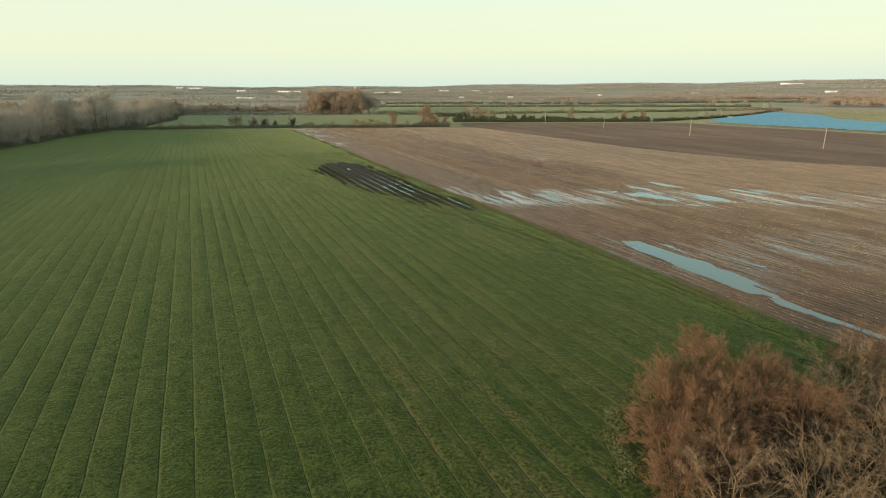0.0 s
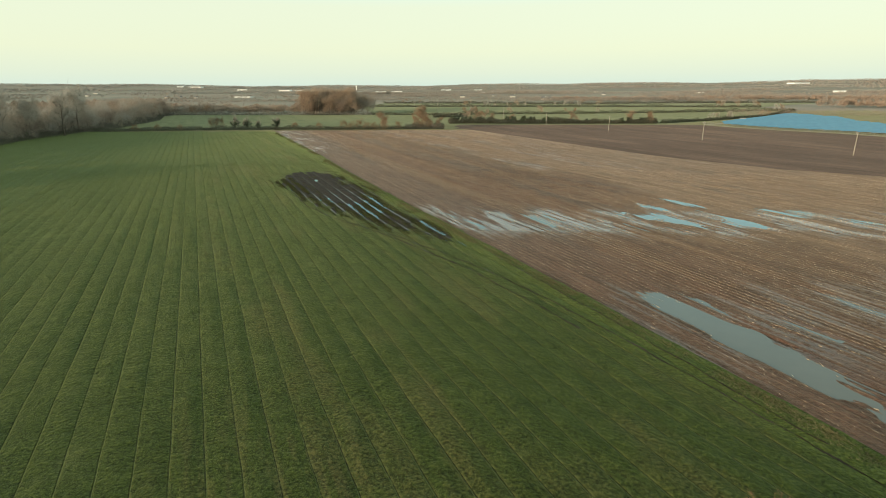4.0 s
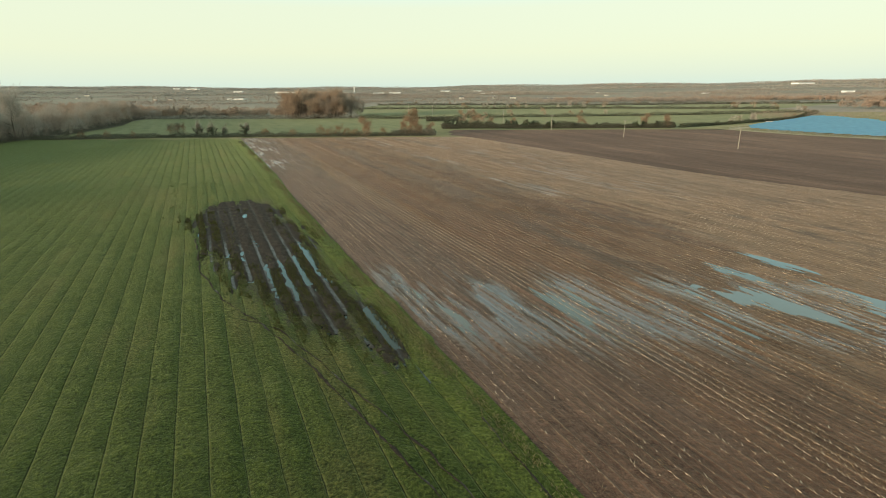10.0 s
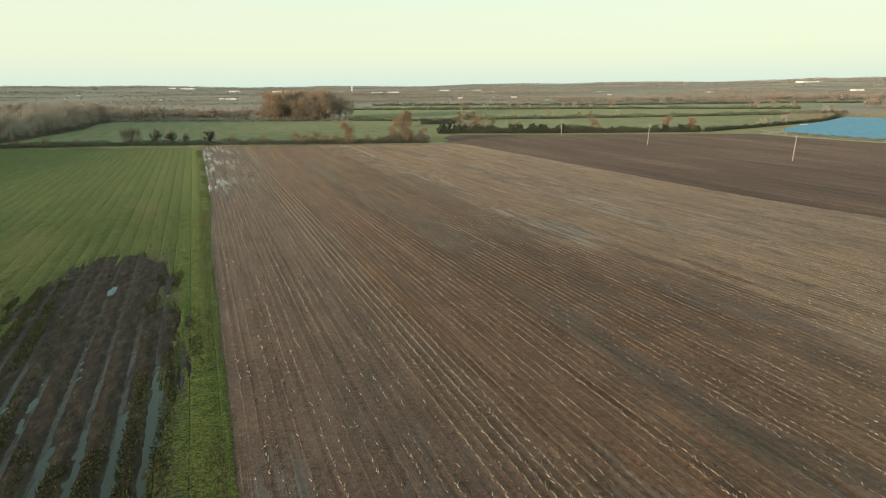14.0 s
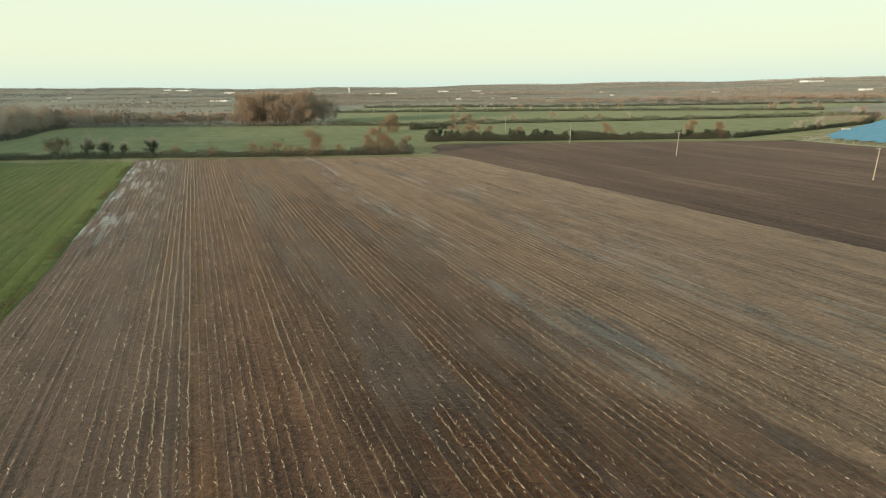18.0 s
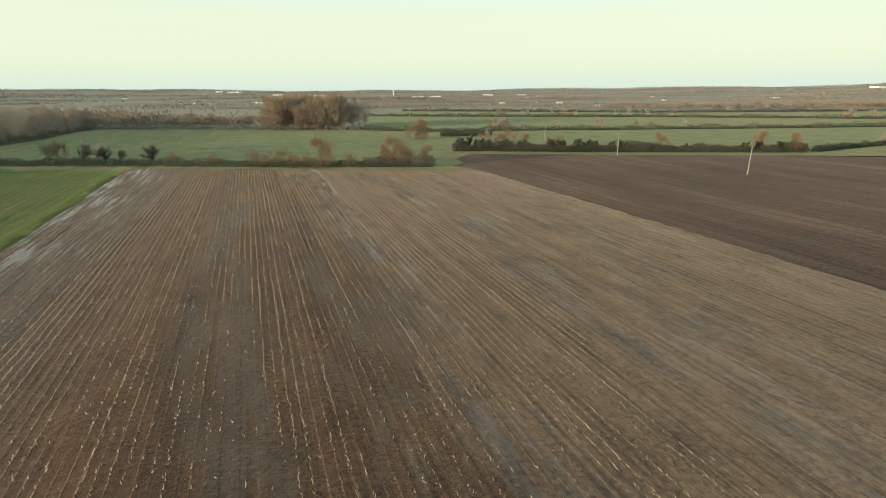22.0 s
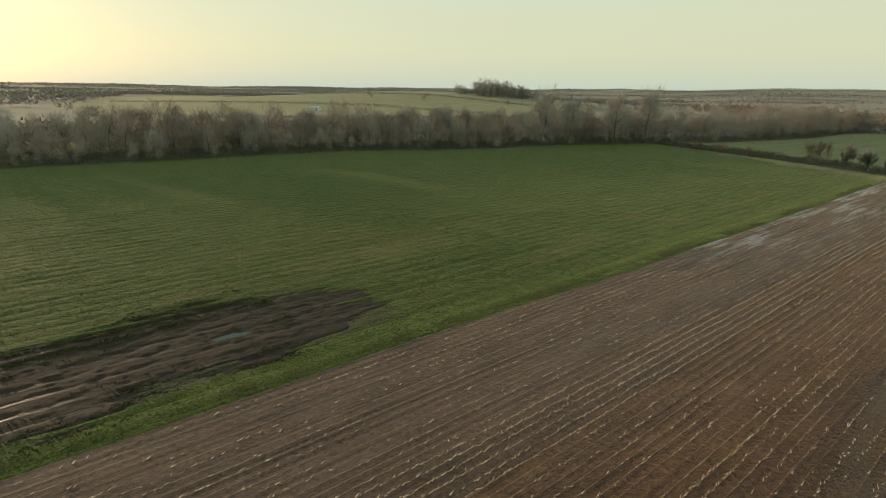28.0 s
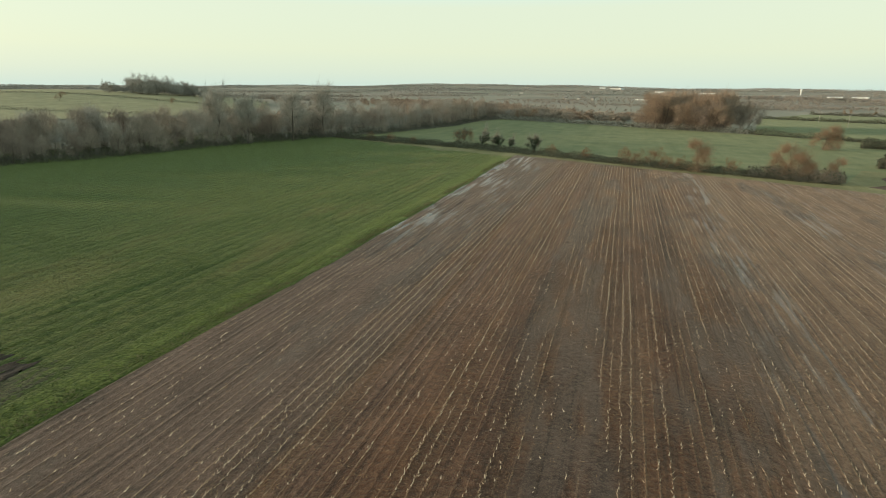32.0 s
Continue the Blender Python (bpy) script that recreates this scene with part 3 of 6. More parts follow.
STEEL = plain("galvanised_steel", (0.30, 0.30, 0.30), (0.42, 0.42, 0.41), 0.3, 0.5, 0.5, 0.1)
GRAVEL = plain("gravel_track", (0.22, 0.18, 0.13), (0.38, 0.32, 0.24), 1.2, 0.95, 0.2, 0.6)

# ---- the land ----
EYE_MID = (0.0, 200.0)


def fall(x, y):
    """How far the land dips to the east, round the plough and the solar farm."""
    b = np.clip((y - 140) / 90, 0, 1)
    return np.clip((x - 20) / 180, 0, 1) * 1.9 * b * b * (3 - 2 * b) * (1 - np.clip((y - 430) / 130, 0, 1))


def dip(x, y):
    return -float(fall(np.array(float(x)), np.array(float(y))))


def land_height(x, y):
    """The wide land: level round the fields, a low hill to the west, rising to far hills."""
    r = np.hypot(x - EYE_MID[0], y - EYE_MID[1])
    a = np.arctan2(x - EYE_MID[0], y - EYE_MID[1])
    z = -0.05 - fall(x, y)
    z = z + 17.0 * np.exp(-(((x + 700) / 170) ** 2 + ((y - 330) / 230) ** 2))
    z = z + 3.0 * np.exp(-(((x + 900) / 260) ** 2 + ((y + 40) / 260) ** 2))
    rise = np.clip((r - 1500) / 3000, 0, 1)
    rise = rise * rise * (3 - 2 * rise)
    crest = np.interp(a, [-3.2, -2.3, -1.3, -0.95, -0.7, -0.4, 0.0, 0.3, 0.7, 1.2, 3.2], [18, 0, 9, 34, 48, 38, 32, 46, 56, 46, 18])
    crest = crest + 4 * np.sin(a * 9 + 1.0) + 3 * np.sin(a * 23)
    return z + rise * crest


def polar_ground():
    rings = np.concatenate([[0.0], np.geomspace(20, 4650, 90)])
    na = 288
    ang = np.arange(na) * 2 * np.pi / na
    x = EYE_MID[0] + rings[1:, None] * np.sin(ang)[None]
    y = EYE_MID[1] + rings[1:, None] * np.cos(ang)[None]
    near = np.clip((480 - rings[1:]) / 60, 0, 1)[:, None]
    z = land_height(x, y) - 0.45 * near
    V = np.concatenate([[(EYE_MID[0], EYE_MID[1], -0.5)], np.stack([x, y, z], -1).reshape(-1, 3)])
    F = []
    idx = 1 + np.arange(len(rings[1:]) * na).reshape(-1, na)
    nxt = np.roll(idx, -1, axis=1)
    quads = np.stack([idx[:-1], idx[1:], nxt[1:], nxt[:-1]], -1).reshape(-1, 4)
    tris = np.concatenate([quads[:, [0, 2, 1]], quads[:, [0, 3, 2]], np.stack([np.zeros(na, int), nxt[0], idx[0]], -1)])
    return fast_mesh("ground", V, tris)


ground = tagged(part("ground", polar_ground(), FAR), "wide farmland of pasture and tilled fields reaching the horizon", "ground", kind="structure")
for p in ground.data.polygons:
    p.use_smooth = True


def grid_mesh(name, U, Vv, Z, keep=None):
    """A sheet over a grid of field axes; keep: the cells to keep."""
    nu, nv = U.shape
    x, y = to_xy(U, Vv)
    V = np.stack([x, y, Z], -1).reshape(-1, 3)
    i = np.arange(nu * nv).reshape(nu, nv)
    Q = np.stack([i[:-1, :-1], i[1:, :-1], i[1:, 1:], i[:-1, 1:]], -1)
    Q = Q[keep] if keep is not None else Q.reshape(-1, 4)
    used = np.unique(Q)
    remap = np.zeros(len(V), np.int64)
    remap[used] = np.arange(len(used))
    return fast_mesh(name, V[used], remap[Q])


EDGE_U = 47.5          # the boundary between the green crop and the stubble
EDGE_V = [-140, 60, 90, 112, 165, 178, 190, 205, 260, 330]
EDGE_AT = [47.2, 47.3, 47.4, 46.9, 46.9, 47.3, 47.8, 48.1, 48.3, 48.0]
FAR_Y = 323.0          # the headland before the far hedge


def v_far(u):
    return (FAR_Y - RU.y * u) / RV.y


def edge_u(v):
    """Where the boundary between the crop and the stubble runs."""
    return np.interp(v, EDGE_V, EDGE_AT) + 0.22 * value_noise(v / 11.0, 0 * v, 61)


def mud_sides(u, v):
    """How far inside the outline of the waterlogged patch, in metres."""
    left = np.interp(v, [76, 86, 92, 98, 104, 116, 127, 144, 153, 162, 168], [43, 41.3, 38.2, 35.4, 33.4, 30.8, 28.4, 27.2, 26.6, 28.2, 30.5])
    right = np.interp(v, [76, 80, 96, 112, 131, 150, 168], [44.6, 44.8, 44.3, 43.2, 43.8, 42.8, 41.3])
    return np.minimum(np.minimum(u - left, right - u), np.minimum(v - 77, 167 - v) * 0.5)


def in_mud(u, v):
    """How far inside the ragged waterlogged patch: above 0 is mud."""
    w = 3.2 * value_noise(u / 2.2, v / 7.0, 5) + 2.2 * value_noise(u / 0.8, v / 3.5, 6)
    w = w + 1.5 * value_noise(u / 0.35, v / 0.6, 18) + 1.3 * value_noise(u / 0.19, v / 0.3, 47)
    pool = 5.0 * np.exp(-((u - 43.8) / 1.0) ** 2 - ((v - 94) / 7.5) ** 4)
    return mud_sides(u, v) * 0.9 + 0.55 * w + pool


def ruts(u, v):
    return -np.cos((u - 37.3 + 0.30 * value_noise(u / 3, v / 14, 9) + 0.16 * value_noise(u / 1.2, v / 2.5, 48)) * 2 * np.pi / SEAM) * (0.75 + 0.55 * value_noise(u / 1.6, v / 8, 49))


def mud_cover(u, v):
    """Above 0 where bare mud shows: crop survives on the ridges towards the south."""
    return in_mud(u, v) - (1.6 + 0.9 * value_noise(u / 0.9, v / 3.5, 29)) * (0.5 + 0.5 * ruts(u, v)) * np.clip((134 - v) / 26, 0.05, 1) - 1.5 * np.clip((106 - v) / 10, 0, 1.6) * (1 - np.exp(-((u - 43.8) / 1.6) ** 2) * np.clip((v - 84) / 4, 0, 1))


def crop_height(u, v):
    d = np.abs((u / SEAM + 0.585) % 1.0 - 0.5) * SEAM
    deep = np.clip((230 - v) / 80, 0.85, 1)
    z = -deep * (0.055 + 0.025 * value_noise(np.round(u / SEAM) * 0.7, v / 14, 63)) * np.exp(-(d / 0.16) ** 2) + 0.024 * np.cos(d * 2 * np.pi / SEAM + 2.2)
    z = z + 0.05 * value_noise(u / 1.3, v / 2.1, 1) + 0.10 * value_noise(u / 9, v / 14, 2)
    return z


def green_field():
    us = np.concatenate([np.arange(-260, -60, 0.705), np.arange(-60, EDGE_U - 0.9, SEAM / 8), [EDGE_U - 0.5, EDGE_U + 0.6]])
    s = np.linspace(0, 1, 230)
    U = us[:, None] + 0 * s[None]
    Vv = -140 + (v_far(U) + 140) * s[None] ** 0.85
    Z = crop_height(U, Vv)
    Z = np.where(mud_cover(U, Vv) > 0.8, Z - 0.3, Z)
    U[-2], U[-1] = edge_u(Vv[-2]) - 0.1, edge_u(Vv[-1]) + 0.6
    U[-2:] += 0.18 * value_noise(Vv[-2:] / 1.7, 0 * U[-2:], 16) + 0.15 * value_noise(Vv[-2:] / 0.5, 0 * U[-2:], 17)
    Z[-2], Z[-1] = 0.03, -0.22
    me = grid_mesh("green_field", U, Vv, Z)
    soil = np.clip(0.5 + mud_sides(U, Vv) / 9.0, 0, 1) * np.clip((Vv - 84) / 40 + 0.55, 0.5, 1)
    me.attributes.new("poached", "FLOAT", "POINT").data.foreach_set("value", soil.ravel().astype(np.float32))
    return me


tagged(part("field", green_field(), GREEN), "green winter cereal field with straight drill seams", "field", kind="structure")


def mud_patch():
    us, vs = np.arange(20, 46.6, 0.17), np.arange(74, 170, 0.26)
    U, Vv = np.meshgrid(us, vs, indexing="ij")
    m = mud_cover(U, Vv)
    Z = -0.03 + (0.030 + 0.025 * value_noise(U / 1.6, Vv / 15, 19)) * ruts(U, Vv) + 0.045 * value_noise(U / 0.45, Vv / 1.2, 7) + 0.035 * value_noise(U / 0.3, Vv / 0.45, 50) + 0.04 * value_noise(U / 3, Vv / 9, 8)
    wet = 0 * U
    for wu, wv, hu, hv, d in [(37.5, 114, 0.40, 10, 1.0), (39.7, 117, 0.5, 10, 1.25), (42.3, 121, 0.5, 9, 1.2), (41.8, 121, 0.62, 10, 1.4), (35.6, 115, 0.36, 8, 1.0), (33.0, 128, 0.34, 5, 0.7), (43.8, 94, 0.75, 7.0, 1.6), (35.5, 153, 0.5, 1.6, 1.1), (26.9, 142, 0.5, 1.6, 1.1), (31.2, 128, 0.4, 5, 0.8)]:
        wet = np.maximum(wet, d * np.exp(-(((U - wu + 0.16 * value_noise(U, Vv / 3.0, 37)) / hu) ** 2) ** 1.5 - np.abs((Vv - wv) / hv) ** 3))
    Z = Z * (1 - 0.5 * np.clip(wet, 0, 1)) - 0.115 * wet
    Z = np.where(m < 0.1, Z - 0.05, Z)
    c = (m[:-1, :-1] + m[1:, 1:]) / 2 > -0.1
    return grid_mesh("mud", U, Vv, Z, c)


tagged(part("mud_patch", mud_patch(), MUD), "dark waterlogged muddy patch with wheel ruts in the crop", "mud", kind="structure")


def sheet(name, pts, z, material, label, category, uv=False):
    """A sheet on a closed outline, laid on the land, as structure."""
    bm = bmesh.new()
    ring = [bm.verts.new((*(to_xy(*p) if uv else p), z)) for p in pts]
    f = bm.faces.new(ring)
    if f.normal.z < 0:
        bmesh.ops.reverse_faces(bm, faces=[f])
    for axis, cuts in ((0, range(20, 201, 30)), (1, range(140, 561, 30))):
        for at in cuts:
            if min(w.co[axis] for w in bm.verts) < at < max(w.co[axis] for w in bm.verts):
                bmesh.ops.bisect_plane(bm, geom=bm.verts[:] + bm.edges[:] + bm.faces[:], plane_co=(at, at, 0), plane_no=(1 - axis, axis, 0))
    for w in bm.verts:
        w.co.z += dip(w.co.x, w.co.y)
    bmesh.ops.triangulate(bm, faces=bm.faces[:])
    return tagged(part(name, from_bm(name, bm), material), label, category, kind="structure")


sheet("rut_water", [(30, 84), (45.2, 82), (45.2, 112), (43.5, 150), (34, 158), (25.8, 145), (25.8, 138), (29, 125)], -0.118, MUD_WATER, "shallow rain water standing in muddy wheel ruts", "water", uv=True)

# basins in the stubble: u, v, half widths and depth
BASINS = [(53.9, 51, 2.9, 9, 0.100), (54.0, 35, 1.7, 13, 0.095), (52.6, 14, 1.7, 20, 0.115), (60.5, 46, 2.2, 11, 0.10), (76, 40, 5.0, 8, 0.10),
          (60, 93, 5.5, 9, 0.070), (50.5, 93, 1.2, 8, 0.060), (57.8, 121, 2.2, 7, 0.055), (80, 110, 5, 9, 0.055), (94, 94, 6, 8, 0.050), (84.8, 79.8, 6.6, 7.2, 0.18), (96, 74, 4.2, 5.4, 0.15), (98.8, 88, 1.0, 7, 0.065), (108, 79, 1.6, 5, 0.12), (112, 74, 6, 4, 0.10), (90, 92, 2.0, 6, 0.055), (124, 62, 9, 5, 0.10), (69, 92, 7, 10, 0.080), (100, 34, 9, 7, 0.085), (53.2, 239, 2.0, 8, 0.115), (53.8, 214, 2.8, 5, 0.105)]


BARE_U = [47, 57, 59, 61.5, 63, 76, 79, 83, 85.5, 90, 98, 104, 107, 114, 119, 128, 160]
BARE_N = [-0.15, -0.1, 0.55, 0.5, -0.45, -0.4, 0.5, 0.45, -0.35, -0.1, 0.2, 0.1, -0.4, -0.25, 0.2, -0.2, -0.3]


def bare(u, v):
    """0 to 1: smeared grey soil where the rows are lost, in ragged strips and patches."""
    w = u + 2.2 * value_noise(u / 7.0, v / 40.0, 64) + 0.9 * value_noise(u / 2.0, v / 7.0, 68)
    n = np.interp(w, BARE_U, BARE_N) + 0.75 * value_noise(u / 3.2, v / 13.0, 69) + 0.45 * value_noise(u / 1.1, v / 4.0, 70) + 0.25 * value_noise(u / 0.5, v / 1.2, 71)
    return np.clip(n * 1.6 - 0.25, 0, 1) * np.clip((v - 60) / 40, 0, 1)


def stubble_height(u, v):
    k = np.round(u / ROW)
    flat = np.clip(0.35 + 0.9 * value_noise(u / 2.3, v / 50, 28), 0.0, 1.0)
    flat = np.where(v < 130, np.maximum(flat, 0.4) * np.where(u < 63, 0.6, 0.85), flat * 0.6)
    flat = flat * (1 - 0.85 * bare(u, v))
    z = flat * (0.034 + 0.016 * value_noise(k * 0.77, v / 60, 3)) * np.cos(u * 2 * np.pi / ROW) + 0.028 * value_noise(u / 2.3, v / 40, 15) + 0.03 * value_noise(u / 4, v / 18, 4)
    for bu, bv, hu, hv, d in BASINS:
        r = np.sqrt(((u - bu) / hu) ** 2 + ((v - bv) / hv) ** 2) + 0.90 * value_noise(k * 0.77, v / 13, 11) + 0.30 * value_noise(u / 2.6, v / 6, 20) + 0.40 * value_noise(u / 0.5, v / 2.5, 23)
        z = z - d * np.clip(1.35 - r, 0, 1)
    return z - fall(*to_xy(u, v))


# the edge between stubble and plough, x at even steps of y
PLOUGH_Y = [-140, 60, 120, 150, 172, 209, 235, 277, 324, 340]
PLOUGH_X = [330, 230, 165, 131, 103, 79, 66, 44.5, 20, 11]


def stubble_field():
    us = np.arange(EDGE_U, 210, 0.16)
    s = np.linspace(0, 1, 320)
    U = us[:, None] + 0 * s[None]
    Vv = -120 + (np.maximum(v_far(U) + 5, -119) + 120) * s[None] ** 0.9
    U = U + (edge_u(Vv) - EDGE_U) * np.clip((60 - U) / 12.5, 0, 1)
    Z = stubble_height(U, Vv)
    x, y = to_xy(U, Vv)
    inside = x < np.interp(y, PLOUGH_Y, PLOUGH_X) + 0.6 * value_noise(x / 2, y / 2, 12)
    me = grid_mesh("stubble_field", U, Vv, Z, inside[:-1, :-1])
    co = np.empty(len(me.vertices) * 3, np.float32)
    me.vertices.foreach_get("co", co)
    me.attributes.new("bare", "FLOAT", "POINT").data.foreach_set("value", bare(*to_uv(co[0::3], co[1::3])).astype(np.float32))
    return me


tagged(part("field_stubble", stubble_field(), STUBBLE), "brown maize stubble field in straight rows with wet strips", "field", kind="structure")
WL = -0.105
for i, (bu, bv, hu, hv, d) in enumerate(BASINS):
    ring = [(max(EDGE_U + 0.2, bu + 1.5 * hu * math.cos(a)), bv + 1.5 * hv * math.sin(a)) for a in np.linspace(0, 2 * math.pi, 25)[:-1]]
    sheet("puddle", ring, WL - 0.0005 * i, WATER if d > 0.14 else THIN_WATER, "shallow rain puddle lying between the stubble rows", "puddle", uv=True)


def ploughed_field():
    """Bare soil with a rough, rounded surface."""
    xs, ys = np.arange(-10, 330, 2.0), np.arange(-140, 386, 2.0)
    X, Y = np.meshgrid(xs, ys, indexing="ij")
    Z = -0.10 + 0.05 * value_noise(X / 3, Y / 3, 13) + 0.03 * value_noise(X / 30, Y / 30, 14) - fall(X, Y)
    inside = (X > np.interp(Y, PLOUGH_Y, PLOUGH_X) - 6) & (Y < np.interp(X, [-2, 0, 1, 67, 151, 166], [344, 346, 384, 388, 396, 398])) & (X < np.interp(Y, [-140, 230, 280, 335, 372, 388], [336, 266, 243, 214, 188, 179]))
    U, Vv = to_uv(X, Y)
    return grid_mesh("ploughed_field", U, Vv, Z, inside[:-1, :-1])


tagged(part("field_ploughed", ploughed_field(), PLOUGH), "dark brown freshly ploughed field with faint furrow lines", "field", kind="structure")
sheet("headland", [(-200, 318), (22, 320), (14, 334), (4, 340), (-200, 331)], -0.06, ROUGH_GRASS, "rough grass headland strip along the far hedge", "verge")
sheet("field_pasture", [(-200, 331), (4, 339), (4, 372), (152, 386), (190, 420), (280, 480), (345, 560), (265, 545), (58, 512), (-5, 494), (-60, 508), (-243, 520), (-236, 480), (-212, 425)], -0.05, PASTURE, "green grazed pasture behind the hedge", "field")
sheet("field_north", [(-60, 512), (-5, 498), (58, 516), (265, 549), (345, 564), (360, 640), (170, 688), (23, 697), (-104, 712)], 0.0, PASTURE, "green pasture between low hedges", "field")
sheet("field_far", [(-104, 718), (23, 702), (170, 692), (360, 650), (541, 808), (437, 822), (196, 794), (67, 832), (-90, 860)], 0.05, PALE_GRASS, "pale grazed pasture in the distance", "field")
sheet("verge", [(150, 384), (174, 387), (183, 366), (194, 347), (218, 317), (236, 279), (258, 229), (300, 150), (420, 150), (420, 560), (345, 560), (280, 480), (190, 420)], -0.03, ROUGH_GRASS, "rough grass round the fenced solar farm", "verge")
sheet("gateway", [(3, 336), (9, 339), (12, 346), (9, 358), (13, 374), (3, 374)], -0.045, ROUGH_GRASS, "grassy gateway at the corner of the ploughed field", "verge")


def hill_pasture():
    X, Y = np.meshgrid(np.arange(-1050, -400, 13.0), np.arange(-120, 520, 13.0), indexing="ij")
    inside = ((X + 720) / 320) ** 2 + ((Y - 220) / 300) ** 2 < 1 + 0.1 * value_noise(X / 60, Y / 60, 62)
    U, Vv = to_uv(X, Y)
    return grid_mesh("hill_pasture", U, Vv, land_height(X, Y) + 0.25, inside[:-1, :-1])


tagged(part("field_hill", hill_pasture(), HILL_GRASS), "pale yellow-green pasture on the low hill", "field", kind="structure")

# ---- trees, shrubs and hedges ----
def sticks(P0, P1, R0, R1):
    """Tapered three-sided sticks: vertices and triangles."""
    P0, P1 = np.asarray(P0, float), np.asarray(P1, float)
    R0, R1 = np.asarray(R0, float)[:, None], np.asarray(R1, float)[:, None]
    d = P1 - P0
    d /= np.linalg.norm(d, axis=1, keepdims=True) + 1e-9
    ref = np.where(np.abs(d[:, 2:3]) > 0.9, (1.0, 0, 0), (0, 0, 1.0))
    a = np.cross(d, ref)
    a /= np.linalg.norm(a, axis=1, keepdims=True) + 1e-9
    b = np.cross(d, a)
    c, s = math.cos(2 * math.pi / 3), math.sin(2 * math.pi / 3)
    dirs = [a, a * c + b * s, a * c - b * s]
    V = np.stack([P0 + R0 * q for q in dirs] + [P1 + R1 * q for q in dirs], 1).reshape(-1, 3)
    t = np.array([(0, 1, 4), (0, 4, 3), (1, 2, 5), (1, 5, 4), (2, 0, 3), (2, 3, 5)])
    F = (np.arange(len(P0)) * 6)[:, None, None] + t[None]
    return V, F.reshape(-1, 3)


def spikes(P0, P1, R0):
    """Twigs that run out to a point, two-sided slivers of three triangles."""
    P0, P1 = np.asarray(P0, float), np.asarray(P1, float)
    R0 = np.asarray(R0, float)[:, None]
    d = P1 - P0
    d /= np.linalg.norm(d, axis=1, keepdims=True) + 1e-9
    ref = np.where(np.abs(d[:, 2:3]) > 0.9, (1.0, 0, 0), (0, 0, 1.0))
    a = np.cross(d, ref)
    a /= np.linalg.norm(a, axis=1, keepdims=True) + 1e-9
    b = np.cross(d, a)
    c, s = math.cos(2 * math.pi / 3), math.sin(2 * math.pi / 3)
    V = np.stack([P0 + R0 * a, P0 + R0 * (a * c + b * s), P0 + R0 * (a * c - b * s), P1], 1).reshape(-1, 3)
    F = (np.arange(len(P0)) * 4)[:, None, None] + np.array([(0, 1, 3), (1, 2, 3), (2, 0, 3)])[None]
    return V, F.reshape(-1, 3)


def slivers(P0, P1, R0, rng):
    """Fine twigs: one narrow tapered blade each, turned at random."""
    P0, P1 = np.asarray(P0, float), np.asarray(P1, float)
    w = np.cross(P1 - P0, rng.normal(size=P0.shape))
    w *= np.asarray(R0, float)[:, None] / (np.linalg.norm(w, axis=1, keepdims=True) + 1e-9)
    V = np.stack([P0 - w, P0 + w, P1], 1).reshape(-1, 3)
    return V, np.arange(len(P0) * 3).reshape(-1, 3)


def leaf_clumps(C, size, rng):
    """Small folded leaves at the places C: two triangles each, turned at random."""
    n = len(C)
    a = rng.normal(size=(n, 3))
    a /= np.linalg.norm(a, axis=1, keepdims=True)
    b = np.cross(a, rng.normal(size=(n, 3)))
    b /= np.linalg.norm(b, axis=1, keepdims=True)
    c = np.cross(a, b)
    s = size * rng.uniform(0.6, 1.3, (n, 1))
    V = np.stack([C - a * s, C + b * s * 0.55 + c * s * 0.2, C + a * s, C - b * s * 0.55 + c * s * 0.2], 1).reshape(-1, 3)
    F = (np.arange(n) * 4)[:, None, None] + np.array([(0, 1, 2), (0, 2, 3)])[None]
    return V, F.reshape(-1, 3)


